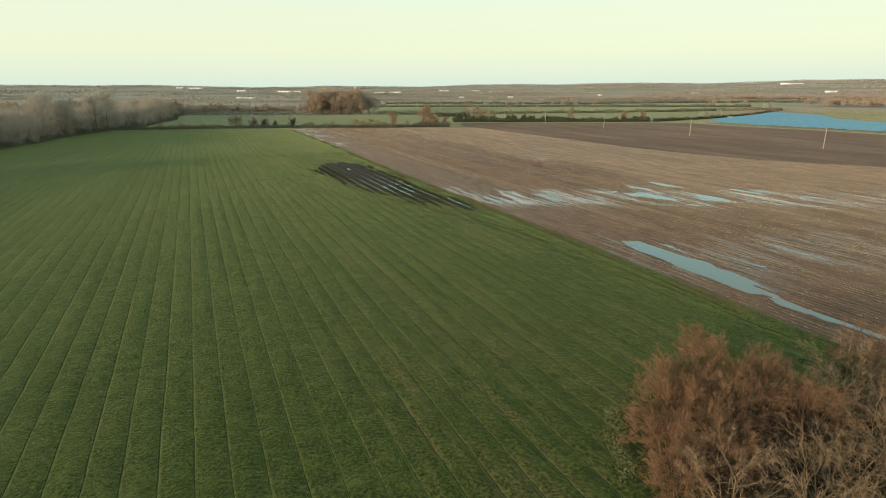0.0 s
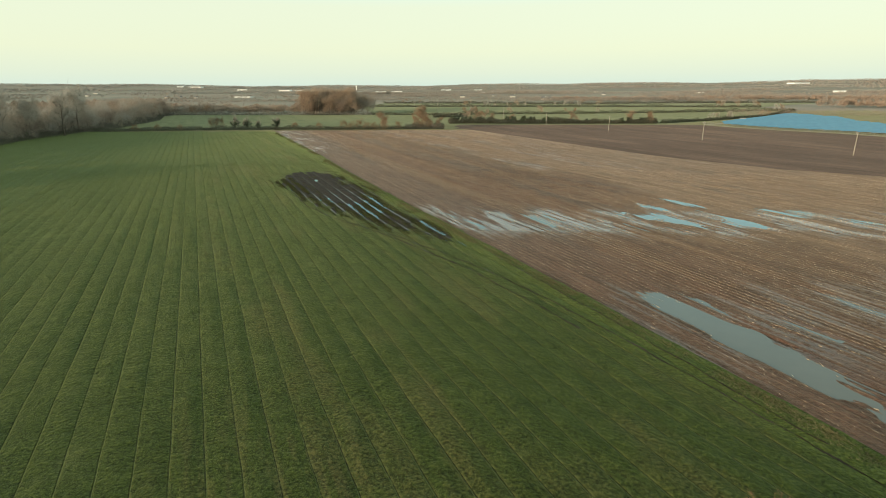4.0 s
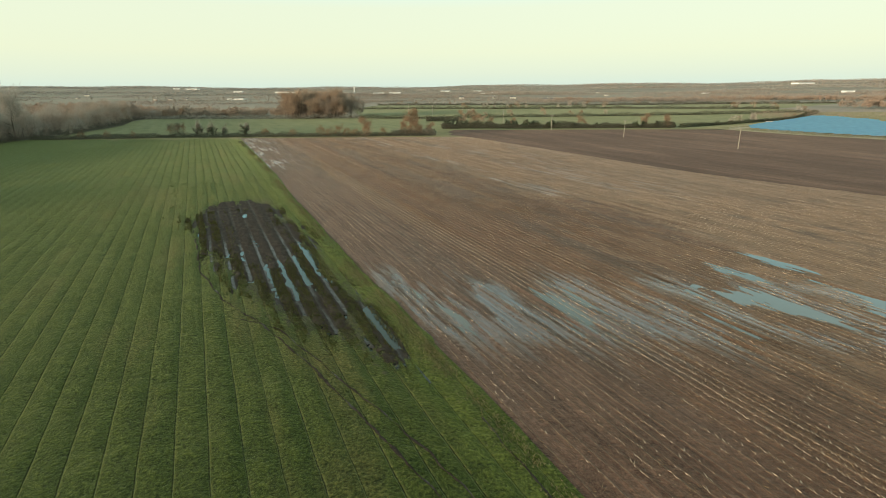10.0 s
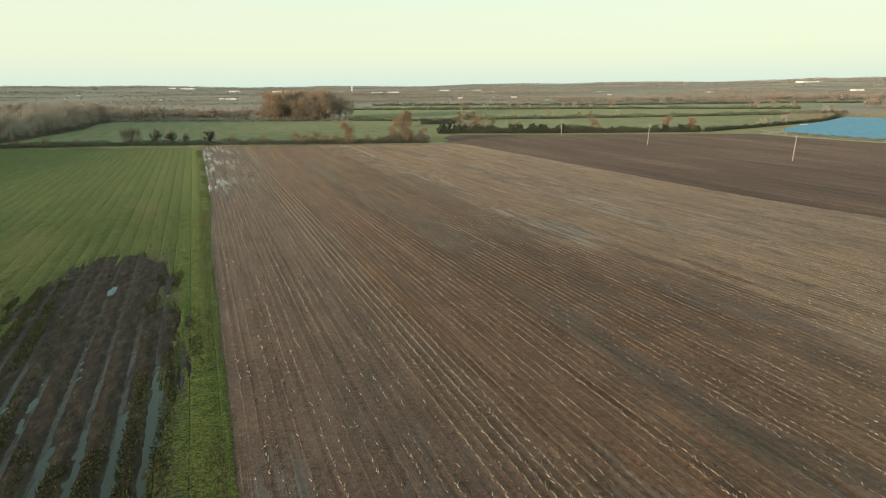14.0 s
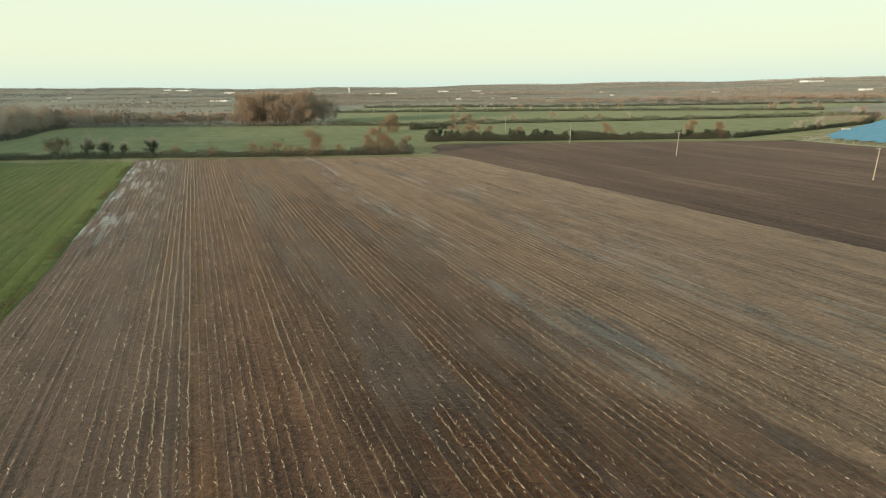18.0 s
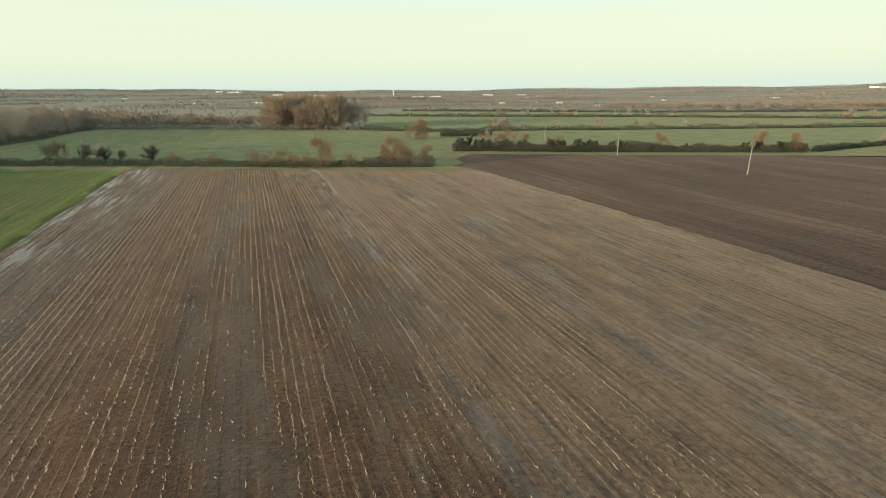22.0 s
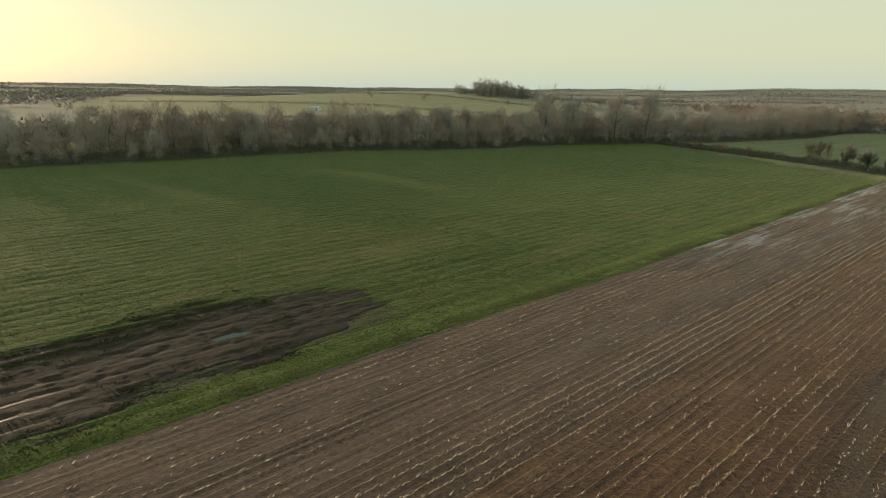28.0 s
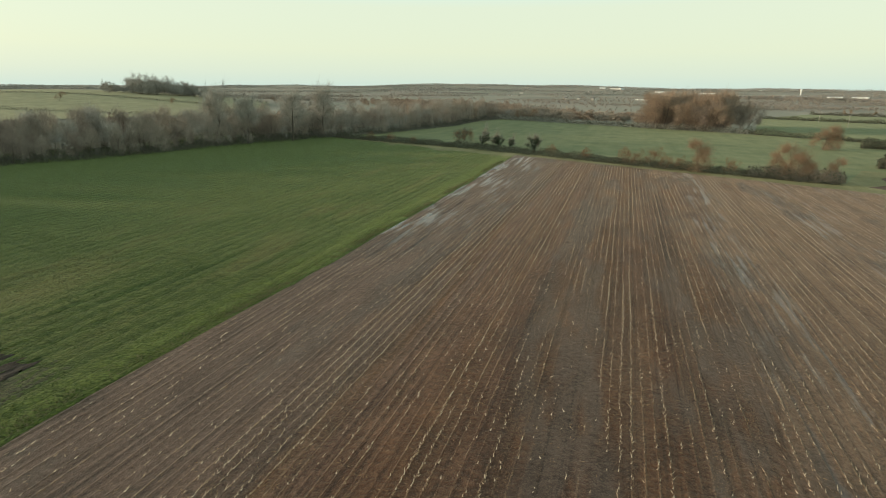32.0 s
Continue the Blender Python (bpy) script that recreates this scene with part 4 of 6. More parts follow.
def grow(rng, height, spread, limbs, forks, twigs, clear=0.25, rise=0.5, stems=1, girth=0.02, twig_len=0.09, twig_r=0.0016, fluff=0, puff=0.05, low=1.0):
    """Limbs and twigs of a bare tree that stands at the origin; fluff: fine outer twigs that round off its crown."""
    S0, S1, Ra, Rb, T0, T1, Tr, F = [], [], [], [], [], [], [], []

    def limb(p, d, length, r, n, sag=0.0):
        pts = [p]
        for i in range(n):
            d = d + rng.normal(size=3) * 0.20 + np.array((0, 0, 0.10 - sag))
            d = d / np.linalg.norm(d)
            q = pts[-1] + d * length / n
            S0.append(pts[-1]), S1.append(q), Ra.append(r * (1 - 0.75 * i / n)), Rb.append(r * (1 - 0.75 * (i + 1) / n))
            pts.append(q)
        return pts, d

    def at(pts, f):
        k = min(int(f * (len(pts) - 1)), len(pts) - 2)
        w = f * (len(pts) - 1) - k
        return pts[k] * (1 - w) + pts[k + 1] * w

    def outward(d, tilt):
        q = np.cross(d, rng.normal(size=3))
        q /= np.linalg.norm(q) + 1e-9
        return d * math.cos(tilt) + q * math.sin(tilt)

    for s in range(stems):
        lean = rng.normal(size=3) * (0.06 if stems == 1 else 0.42)
        lean[2] = 1
        foot = np.array((rng.normal() * 0.25, rng.normal() * 0.25, -0.3)) * (1 if stems > 1 else 0) + np.array((0, 0, -0.3 if stems == 1 else 0))
        trunk, d = limb(foot, lean / np.linalg.norm(lean), height * (0.72 if stems == 1 else rng.uniform(0.6, 0.95)), height * girth * (1 if stems == 1 else 0.5), 5)
        for i in range(limbs):
            f = clear + (0.99 - clear) * ((i + rng.uniform(0, 0.9)) / limbs) ** low
            l = spread * rng.uniform(0.6, 1.05) * (1.15 - 0.55 * f)
            pts, d1 = limb(at(trunk, f), outward(np.array((0, 0, 1.0)), rng.uniform(0.6, 1.25) * (1.2 - rise * f)), l, height * girth * 0.42 * (1.1 - 0.6 * f), 3)
            for j in range(forks):
                g = rng.uniform(0.3, 1.0)
                sub, d2 = limb(at(pts, g), outward(d1, rng.uniform(0.4, 1.0)), l * rng.uniform(0.3, 0.6), height * girth * 0.13, 1)
                F.append(sub[-1]), F.append(pts[-1]), F.append(sub[-1] * 0.5 + sub[0] * 0.5)
                for q in range(twigs):
                    p = at(sub, rng.uniform(0.1, 1.0))
                    d3 = outward(d2, rng.uniform(0.3, 1.1)) + np.array((0, 0, 0.25))
                    ln = height * twig_len * rng.uniform(0.6, 1.4)
                    e = p + d3 * ln
                    T0.append(p), T1.append(e), Tr.append(height * twig_r)
                    m = p * 0.5 + e * 0.5
                    T0.append(m), T1.append(m + (d3 + rng.normal(size=3) * 0.5) * ln * 0.6), Tr.append(height * twig_r * 0.8)
    if fluff:
        C = np.array(F)[rng.integers(0, len(F), fluff)]
        mid = np.array((0, 0, height * (0.3 + 0.3 * clear)))
        o = rng.normal(size=(fluff, 3))
        a = C + o * height * puff
        d = (a - mid) / (np.linalg.norm(a - mid, axis=1, keepdims=True) + 1e-9) + rng.normal(size=(fluff, 3)) * 0.95 + np.array((0, 0, 0.35))
        a[:, 2] = np.maximum(a[:, 2], 0.04 * height)
        T0 += list(a)
        T1 += list(a + d * height * twig_len * rng.uniform(0.25, 0.7, (fluff, 1)))
        Tr += [height * twig_r * 0.9] * fluff
    return (np.array(S0), np.array(S1), np.array(Ra), np.array(Rb)), (np.array(T0), np.array(T1), np.array(Tr))


def build_tree(kind, seed, label, category, trunk_mat, twig_mat, ivy=0, ivy_size=0.3, ivy_low=0.1, ivy_high=0.75, **how):
    """A pattern tree at the origin, with trunk, crown and, where it is overgrown, ivy."""
    rng = np.random.default_rng(seed)
    wood, twig = grow(rng, **how)
    ob = thing(kind, label, category)
    part("trunk", fast_mesh("trunk", *sticks(*wood)), trunk_mat, ob)
    part("crown", fast_mesh("crown", *slivers(*twig, rng)), twig_mat, ob)
    if ivy:
        pick = np.where((wood[1][:, 2] < how["height"] * ivy_high) & (wood[1][:, 2] > how["height"] * ivy_low))[0]
        w = wood[2][pick] + 0.01
        k = rng.choice(pick, ivy, p=w / w.sum())
        f = rng.uniform(0, 1, (ivy, 1))
        C = wood[0][k] * (1 - f) + wood[1][k] * f + rng.normal(size=(ivy, 3)) * how["height"] * 0.03
        part("ivy", fast_mesh("ivy", *leaf_clumps(C, ivy_size, rng)), IVY, ob, "dark green ivy leaves")
    return ob


def plant(pattern, x, y, scale=1.0, turn=None, z=None, sink=0.0, rng=random):
    """A copy of a pattern tree on the land."""
    zz = float(land_height(np.array(x), np.array(y))) if z is None else z
    ob = copy_thing(pattern, pose(x, y, zz - sink, 0, 0, rng.uniform(0, 360) if turn is None else turn))
    ob.scale = (scale * rng.uniform(0.9, 1.1), scale * rng.uniform(0.9, 1.1), scale)
    return ob


BROWN_TREE = dict(height=12.0, limbs=10, forks=4, twigs=2, rise=0.5, girth=0.014, twig_len=0.10, twig_r=0.0026, puff=0.045)
WOOD_TREES = [build_tree("woodland_tree", 10 + i, "bare brown woodland tree with a fine twiggy crown", "tree", BARK, m, spread=s, clear=c, fluff=2600, **{**BROWN_TREE, "twig_r": 0.0022, "puff": 0.06})
              for i, (m, s, c) in enumerate([(TWIG, 4.6, 0.12), (GREY_TWIG, 4.2, 0.2), (TWIG, 4.0, 0.22), (RUST_TWIG, 4.8, 0.18)])]
GROVE_TREES = [build_tree("grove_tree", 120 + i, "tall bare grove tree, its twigs coloured orange for low sun", "tree", BARK, m, spread=4.8, clear=0.1, fluff=2000, **BROWN_TREE) for i, m in enumerate([GROVE_TWIG, RUST_TWIG, GROVE_TWIG])]
HILL_TREES = [build_tree("hill_tree", 130 + i, "bare tree in the clump on the low hill", "tree", BARK, GREY_TWIG, spread=5.0, clear=0.02, low=1.7, fluff=2600, **{**BROWN_TREE, "limbs": 14, "rise": 0.3}) for i in range(2)]
TALL_TREES = [build_tree("tall_tree", 70 + i, "tall bare ash tree with an open branching crown", "tree", BARK, GREY_TWIG, height=12.0, spread=4.8, limbs=12, forks=6, twigs=4, clear=0.42, rise=0.35, girth=0.019, twig_len=0.085, twig_r=0.0020, fluff=5200, puff=0.055) for i in range(3)]
WILLOWS = [build_tree("willow_tree", 20 + i, "bare willow with glowing orange-brown twigs", "tree", BARK, WILLOW_TWIG, height=12.0, spread=4.4, limbs=18, low=1.5, forks=5, twigs=3, clear=0.03, rise=0.45, stems=st, girth=0.012, twig_len=0.10, twig_r=0.0022, fluff=4600, puff=0.055) for i, st in enumerate([1, 2])]
IVY_TREES = [build_tree("ivy_clad_tree", 30 + i, "small hedgerow tree with ivy-covered trunk and bare crown", "tree", BARK, TWIG, ivy=1500, ivy_size=0.15, ivy_low=0.02, ivy_high=0.6, height=6.5, spread=3.0, limbs=10, low=1.3, forks=5, twigs=4, clear=0.2, rise=0.45, girth=0.03, fluff=2000, twig_len=0.08, twig_r=0.0017) for i in range(2)]
SHRUBS = [build_tree("hedgerow_shrub", 40 + i, "leafless brown shrub in the hedgerow", "shrub", BARK, m, height=4.0, spread=1.9, limbs=6, forks=4, twigs=3, clear=0.1, rise=0.6, stems=4, girth=0.012, twig_len=0.11, twig_r=0.0026, fluff=1500) for i, m in enumerate([HEDGE_TWIG, NEAR_TWIG])]
DARK_SHRUBS = [build_tree("dark_shrub", 50 + i, "dense dark green shrub in the hedgerow", "shrub", BARK, TWIG, ivy=1400, ivy_size=0.24, ivy_high=1.2, ivy_low=0.0, height=4.2, spread=1.8, limbs=6, forks=4, twigs=2, clear=0.05, rise=0.5, stems=3, fluff=700) for i in range(2)]
FAR_TREES = [build_tree("field_tree", 60 + i, "bare tree in a distant hedgerow", "tree", BARK, m, height=11.0, spread=4.0, limbs=8, forks=3, twigs=2, clear=0.12, rise=0.6, girth=0.013, twig_len=0.11, twig_r=0.0038, fluff=1100) for i, m in enumerate([TWIG, WILLOW_TWIG, GREY_TWIG])]
PATTERNS = WOOD_TREES + GROVE_TREES + HILL_TREES + TALL_TREES + WILLOWS + IVY_TREES + SHRUBS + DARK_SHRUBS + FAR_TREES

rnd = random.Random(5)
# the wood along the west side of the crop
WOOD_Y = [-160, 20, 82, 123, 176, 222, 267, 317, 345, 427, 488, 520]
WOOD_X = [-128, -140, -154, -165, -184, -184, -195, -199, -196, -213, -240, -246]
y = -60.0
while y < 525:
    edge = float(np.interp(y, WOOD_Y, WOOD_X))
    gap = 4.6 if y > 60 else 8.0
    for row, (off, lo, hi) in enumerate([(3, 5, 11), (9, 8, 15), (16, 11, 18), (25, 12, 18)]):
        if rnd.random() < (0.92, 0.85, 0.7, 0.55)[row]:
            h = rnd.uniform(lo, hi)
            t = rnd.choice(WOOD_TREES) if rnd.random() < 0.98 else rnd.choice(WILLOWS)
            tagged(plant(t, edge - off + rnd.uniform(-2.5, 2.5), y + rnd.uniform(-2.5, 2.5), h / 12, rng=rnd), group="trees of the west wood")
    y += gap
# tall single trees that stand over the wood
for x, y, h in [(-202, 267, 23.5), (-197, 279, 20), (-195, 299, 22), (-200, 319, 24), (-202, 224, 15.5), (-202, 205, 14.5), (-196, 168, 14)]:
    tagged(plant(TALL_TREES[rnd.choice([0, 1, 2])], x, y, h / 11.5, rng=rnd), "tall bare tree standing above the wood", group="tall trees in the wood")


def scrub(name, label, outline, count, hgt, size, seed, twig_mat, leaf_mat, leaves, category="undergrowth"):
    """Twigs and leaves along a strip given by its middle line: x, y, half width."""
    rng = np.random.default_rng(seed)
    P = np.array(outline, float)
    seg = np.hypot(*(P[1:, :2] - P[:-1, :2]).T)
    run = np.concatenate([[0], np.cumsum(seg)])

    def places(n):
        s = rng.uniform(0, run[-1], n)
        x, y, w = (np.interp(s, run, P[:, k]) for k in range(3))
        tx, ty = np.interp(s + 1, run, P[:, 0]) - np.interp(s - 1, run, P[:, 0]), np.interp(s + 1, run, P[:, 1]) - np.interp(s - 1, run, P[:, 1])
        ln = np.hypot(tx, ty) + 1e-9
        o = rng.uniform(-1, 1, n) * w
        top = hgt * (0.75 + 0.3 * value_noise(s / (hgt * 1.5), 0 * s, seed) + 0.15 * value_noise(s / (hgt * 0.5), 0 * s, seed + 1)) * np.sqrt(np.clip(1.02 - (o / (w + 1e-9)) ** 2, 0.05, 1))
        x, y = x - o * ty / ln, y + o * tx / ln
        return x, y, land_height(x, y), top

    ob = thing(name, label, category)
    x, y, z, top = places(count)
    f = rng.uniform(0.0, 0.8, count)
    A = np.stack([x, y, z + top * f], -1)
    B = A + rng.normal(size=(count, 3)) * size * np.array((0.38, 0.38, 0.28)) + np.stack([0 * x, 0 * x, np.minimum(size * 0.45, top * (1 - f) + 0.1)], -1)
    part("twigs", fast_mesh("twigs", *slivers(A, B, np.full(count, size * 0.030), rng)), twig_mat, ob)
    if leaves:
        x, y, z, top = places(leaves)
        C = np.stack([x, y, z + top * rng.uniform(0, 0.92, leaves)], -1)
        part("leaves", fast_mesh("leaves", *leaf_clumps(C, size * 0.22, rng)), leaf_mat, ob)
    return tagged(ob, kind="stuff")


scrub("undergrowth", "grey-brown bramble and hazel undergrowth at the wood's edge", [(x + 1 - 6, y, 7) for x, y in zip(WOOD_X, WOOD_Y) if y > -100], 70000, 5.0, 1.2, 70, HEDGE_TWIG, HEDGE_LEAF, 16000)
scrub("hedge", "low dark hedge between the crop and the pasture", [(-196, 324, 3.0), (-130, 335, 4.5), (-95, 336, 4.5), (-40, 335, 3.5), (2, 338, 2.5)], 20000, 2.9, 0.9, 72, HEDGE_TWIG, HEDGE_LEAF, 26000, "hedge")
scrub("hedge", "thick mixed hedge beyond the ploughed field", [(6, 385, 2.4), (67, 389, 2.4), (150, 399, 2.4)], 22000, 4.8, 1.2, 73, HEDGE_TWIG, HEDGE_LEAF, 24000, "hedge")
scrub("hedge", "low hedge running on past the ploughed field", [(154, 400, 1.6), (190, 427, 1.8), (280, 484, 2.4), (345, 562, 2.6)], 6000, 3.4, 1.4, 74, FAR_DARK, DARK_LEAF, 11000, "hedge")
scrub("hedge", "far hedge with gaps between two pastures", [(-62, 510, 2), (-5, 496, 2), (58, 515, 2), (265, 547, 2), (345, 563, 2)], 10000, 4.2, 1.5, 75, FAR_DARK, DARK_LEAF, 13000, "hedge")
scrub("hedge", "dark clipped hedge across the far pasture", [(-104, 715, 2), (23, 700, 2), (168, 690, 2), (360, 645, 2)], 8000, 4.6, 2.0, 76, FAR_DARK, DARK_LEAF, 11000, "hedge")
scrub("hedge", "dark far hedge between pale pastures", [(-90, 862, 2.5), (67, 834, 2.5), (196, 796, 2.5), (437, 824, 2.5), (545, 812, 2.5)], 8000, 4.4, 2.6, 77, FAR_DARK, DARK_LEAF, 11000, "hedge")
scrub("scrub_thicket", "brown thicket at the corner of the stubble field", [(-20, 336, 2.5), (-8, 338, 4.0), (3, 338, 3.0)], 3800, 4.5, 1.3, 78, HEDGE_TWIG, HEDGE_LEAF, 900, "thicket")
scrub("orange_thicket", "orange-brown willow scrub by the solar farm", [(255, 492, 9), (300, 510, 14), (390, 480, 20), (460, 420, 22)], 7000, 8.0, 2.2, 79, RUST_TWIG, HEDGE_LEAF, 0, "thicket")

# hedgerow trees by the crop
for x, s in [(-134.5, 1.9), (-98, 1.3), (-123.5, 1.45), (-115.5, 1.2), (-109.5, 0.95)]:
    plant(SHRUBS[0] if x == -134.5 else IVY_TREES[int(-x) % 2], x, 345, s, rng=rnd)
plant(SHRUBS[1], -132, 345.5, 1.8, rng=rnd)
plant(SHRUBS[1], -137, 345.5, 1.6, rng=rnd)
plant(SHRUBS[0], -116, 345.8, 1.4, rng=rnd)
plant(WOOD_TREES[1], -123, 345.6, 0.5, rng=rnd)
plant(WOOD_TREES[3], -97.5, 345.6, 0.5, rng=rnd)
for x, y, h in [(-55, 332, 6.0), (-51, 332, 5.0), (-46, 333, 6.5), (-42, 332, 5.0), (-38, 333, 4.5), (-24, 334, 5), (-70, 334, 4.5), (-84, 335, 4.5), (-148, 328, 4), (-160, 326, 4.5), (-172, 325, 4.5)]:
    plant(SHRUBS[1], x, y, h / 4, rng=rnd)
for x, y, h in [(-33, 334, 10.5), (-9.5, 340, 10.5), (-12.5, 339, 7.5), (-6, 339, 7), (0, 340, 7), (-17, 440, 11), (-14.5, 442, 9.5)]:
    tagged(plant(WILLOWS[0], x, y, h / 11, rng=rnd), group="willows on the field corner")
for x, y, h in [(7, 388, 6), (11, 389, 6.5), (15, 389, 5.5), (20, 389, 5.5), (26, 390, 5.5), (33, 390, 5), (46, 390, 6), (51, 390, 5.5), (55, 389, 6), (60, 390, 5), (64, 390, 5.5), (70, 391, 5), (75, 391, 5.5), (100, 394, 4), (124, 397, 5), (131, 398, 5), (140, 399, 5), (87, 392, 4), (150, 400, 4.5)]:
    bush = plant(rnd.choice(DARK_SHRUBS), x, y, h / 4.2, rng=rnd)
    bush.scale.x, bush.scale.y = bush.scale.x * 1.35, bush.scale.y * 1.2
for x, y, h in [(19, 393, 8.5), (25.5, 393, 9.5), (30, 393, 8.5), (36, 394, 7.5), (49, 394, 7), (92, 395, 9), (133, 400, 10), (145, 400, 9.5)]:
    plant(rnd.choice(WILLOWS[:1] + GROVE_TREES[:1]), x, y, h / 12, rng=rnd)
# trees standing in the far hedges
for hedge_line, count in (([(20, 504), (58, 515), (265, 547), (345, 563)], 16), ([(23, 700), (168, 690), (360, 645)], 20), ([(-60, 856), (67, 834), (196, 796), (437, 824)], 18), ([(160, 404), (190, 427), (280, 484)], 7)):
    for i in range(count):
        s_ = (len(hedge_line) - 1) * rnd.random()
        (xa, ya), (xb, yb) = hedge_line[int(s_)], hedge_line[int(s_) + 1]
        f = s_ - int(s_)
        tagged(plant(rnd.choice(FAR_TREES + GROVE_TREES[:1]), xa + (xb - xa) * f, ya + (yb - ya) * f, rnd.uniform(0.45, 0.85), rng=rnd), group="trees in the far hedges")
scrub("hedge", "rounded dark remnant of hedge standing in the pasture", [(-6, 460, 1.5), (2, 463, 3), (12, 467, 3), (22, 467, 1.5)], 2200, 5.5, 1.4, 86, HEDGE_TWIG, HEDGE_LEAF, 2600, "hedge")
# the tall grove behind the pasture
for i in range(64):
    x = rnd.uniform(-128, -66)
    tall = 27 if -128 < x < -82 else 21
    tagged(plant(rnd.choice(GROVE_TREES), x, rnd.uniform(516, 552), rnd.uniform(0.75, 1.0) * tall / 12, rng=rnd), group="trees of the grove")
for i in range(30):
    plant(rnd.choice(FAR_TREES), rnd.uniform(-250, -160), rnd.uniform(516, 560), rnd.uniform(0.6, 1.05), rng=rnd)
scrub("grove_thicket", "dense orange-brown thicket inside the grove", [(-124, 530, 9), (-100, 530, 12), (-80, 530, 8)], 4000, 9.0, 3.0, 83, RUST_TWIG, HEDGE_LEAF, 0, "thicket")
scrub("corner_thicket", "orange-brown willow thicket at the field corner", [(-16, 338, 2.5), (-7, 339, 3.5), (2, 339, 2.5)], 2600, 4.6, 1.5, 84, RUST_TWIG, HEDGE_LEAF, 0, "thicket")
scrub("grove_undergrowth", "brown undergrowth below the grove", [(-243, 518, 5), (-160, 516, 8), (-62, 513, 8)], 6000, 4.5, 1.8, 80, GREY_TWIG, HEDGE_LEAF, 3500)


def crowns(cx, cy, h, each, spread, fine, rng):
    """Bare crowns of many small twig fans about the places cx, cy, each over a thinner foot; as one set of triangles."""
    n = len(cx)
    k = np.repeat(np.arange(n), each)
    m = n * each
    d = rng.normal(size=(m, 3))
    d /= np.linalg.norm(d, axis=1, keepdims=True)
    q = rng.uniform(0.15, 1.0, m) ** 0.6
    hh = h[k]
    lobes = 0.75 + 0.35 * value_noise(d[:, 0] * 1.7 + k * 3.1, d[:, 1] * 1.7 + d[:, 2], 71)
    r = spread * hh * lobes
    C = np.stack([cx[k] + d[:, 0] * r * q, cy[k] + d[:, 1] * r * q, land_height(cx, cy)[k] + hh * (0.50 + 0.46 * d[:, 2] * q * lobes)], -1)
    out = d + rng.normal(size=(m, 3)) * 0.7 + np.array((0, 0, 0.4))
    out /= np.linalg.norm(out, axis=1, keepdims=True)
    ln = (hh * fine * rng.uniform(0.6, 1.5, m))[:, None]
    return C - out * ln * 0.5, C + out * ln, ln[:, 0] * 0.42


def mass(name, label, groups, material, seed, category="woodland"):
    """A joined mass of tree crowns. groups: (x, y, heights, twigs a tree, width, fineness)."""
    rng = np.random.default_rng(seed)
    sets = [crowns(np.asarray(x, float), np.asarray(y, float), np.asarray(h, float), e, w, f, rng) for x, y, h, e, w, f in groups if len(x)]
    A, B, R = (np.concatenate([q[i] for q in sets]) for i in range(3))
    ob = thing(name, label, category, kind="stuff")
    part("crowns", fast_mesh("crowns", *slivers(A, B, R, rng)), material, ob)
    return ob


def open_land(x, y):
    """True where the plain is free for hedgerow trees: not on the fields, the low hill or the solar farm."""
    fields = (x > -135) & (x < 560) & (y < 880) & (y < 1000 - 0.25 * np.abs(x - 150))
    west = (x > -270) & (y < 560)
    hill = ((x + 720) / 330) ** 2 + ((y - 250) / 300) ** 2 < 1
    return ~(fields | west | hill)


def plain_trees(seed):
    """Hedgerow trees and copses over the far plain, in broken belts that lie across the view; three kinds."""
    rng = np.random.default_rng(seed)
    kinds = {"dark": [], "rust": [], "grey": []}
    ring = 560.0
    while ring < 4450:
        h0 = 8.0 if ring < 1500 else 9.0
        step = 3.0 if ring < 1300 else 4.6 if ring < 2200 else 7.0
        a = np.arange(-2.45, 1.25, step / ring)
        a = a + rng.uniform(-0.5, 0.5, len(a)) * step / ring
        wave = 0.07 * value_noise(a * 3.0, 0 * a + ring, 73) + 0.035 * value_noise(a * 11.0, 0 * a + ring, 74)
        rr = ring * (1 + wave) + rng.normal(size=len(a)) * (3 + 0.004 * ring)
        x, y = rr * np.sin(a), 200 + rr * np.cos(a)
        full = value_noise(a * ring / 190, 0 * a + ring * 0.37, 75) + 0.7 * value_noise(x / 300, y / 300, 76) + (0.30 if ring < 1600 else 0.38)
        ok = open_land(x, y) & (full > rng.uniform(-0.25, 0.35, len(a)))
        x, y, a, full = x[ok], y[ok], a[ok], full[ok]
        h = h0 * (0.42 + 0.55 * np.clip(full, 0, 1.2)) * rng.uniform(0.7, 1.25, len(x))
        tone = value_noise(x / 170, y / 170, 77) + 0.55 * np.clip((a + 0.25) / 0.4, -1, 1) + 0.35 * rng.normal(size=len(x))
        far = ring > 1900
        # past 1900 m most crowns take the haze-greyed colour
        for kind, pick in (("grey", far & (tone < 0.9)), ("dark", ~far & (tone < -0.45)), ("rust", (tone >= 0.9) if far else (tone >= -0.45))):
            pick = np.broadcast_to(pick, x.shape)
            e, f = (50, 0.13) if ring < 1300 else (22, 0.22) if ring < 2200 else (10, 0.40)
            low = 0.62 if kind == "dark" else 1.0
            kinds[kind].append((x[pick], y[pick], h[pick] * low, e, 0.55 if ring < 1300 else 0.8, f))
        ring *= 1.05
    return kinds


far_kinds = plain_trees(3)
mass("far_woods", "dark hedges and evergreen trees between the far fields", far_kinds["dark"], DARK_MASS, 90)
mass("far_woods", "rust-tinged winter trees over the far plain, paled to stand for haze", far_kinds["rust"], HAZED_RUST, 91)
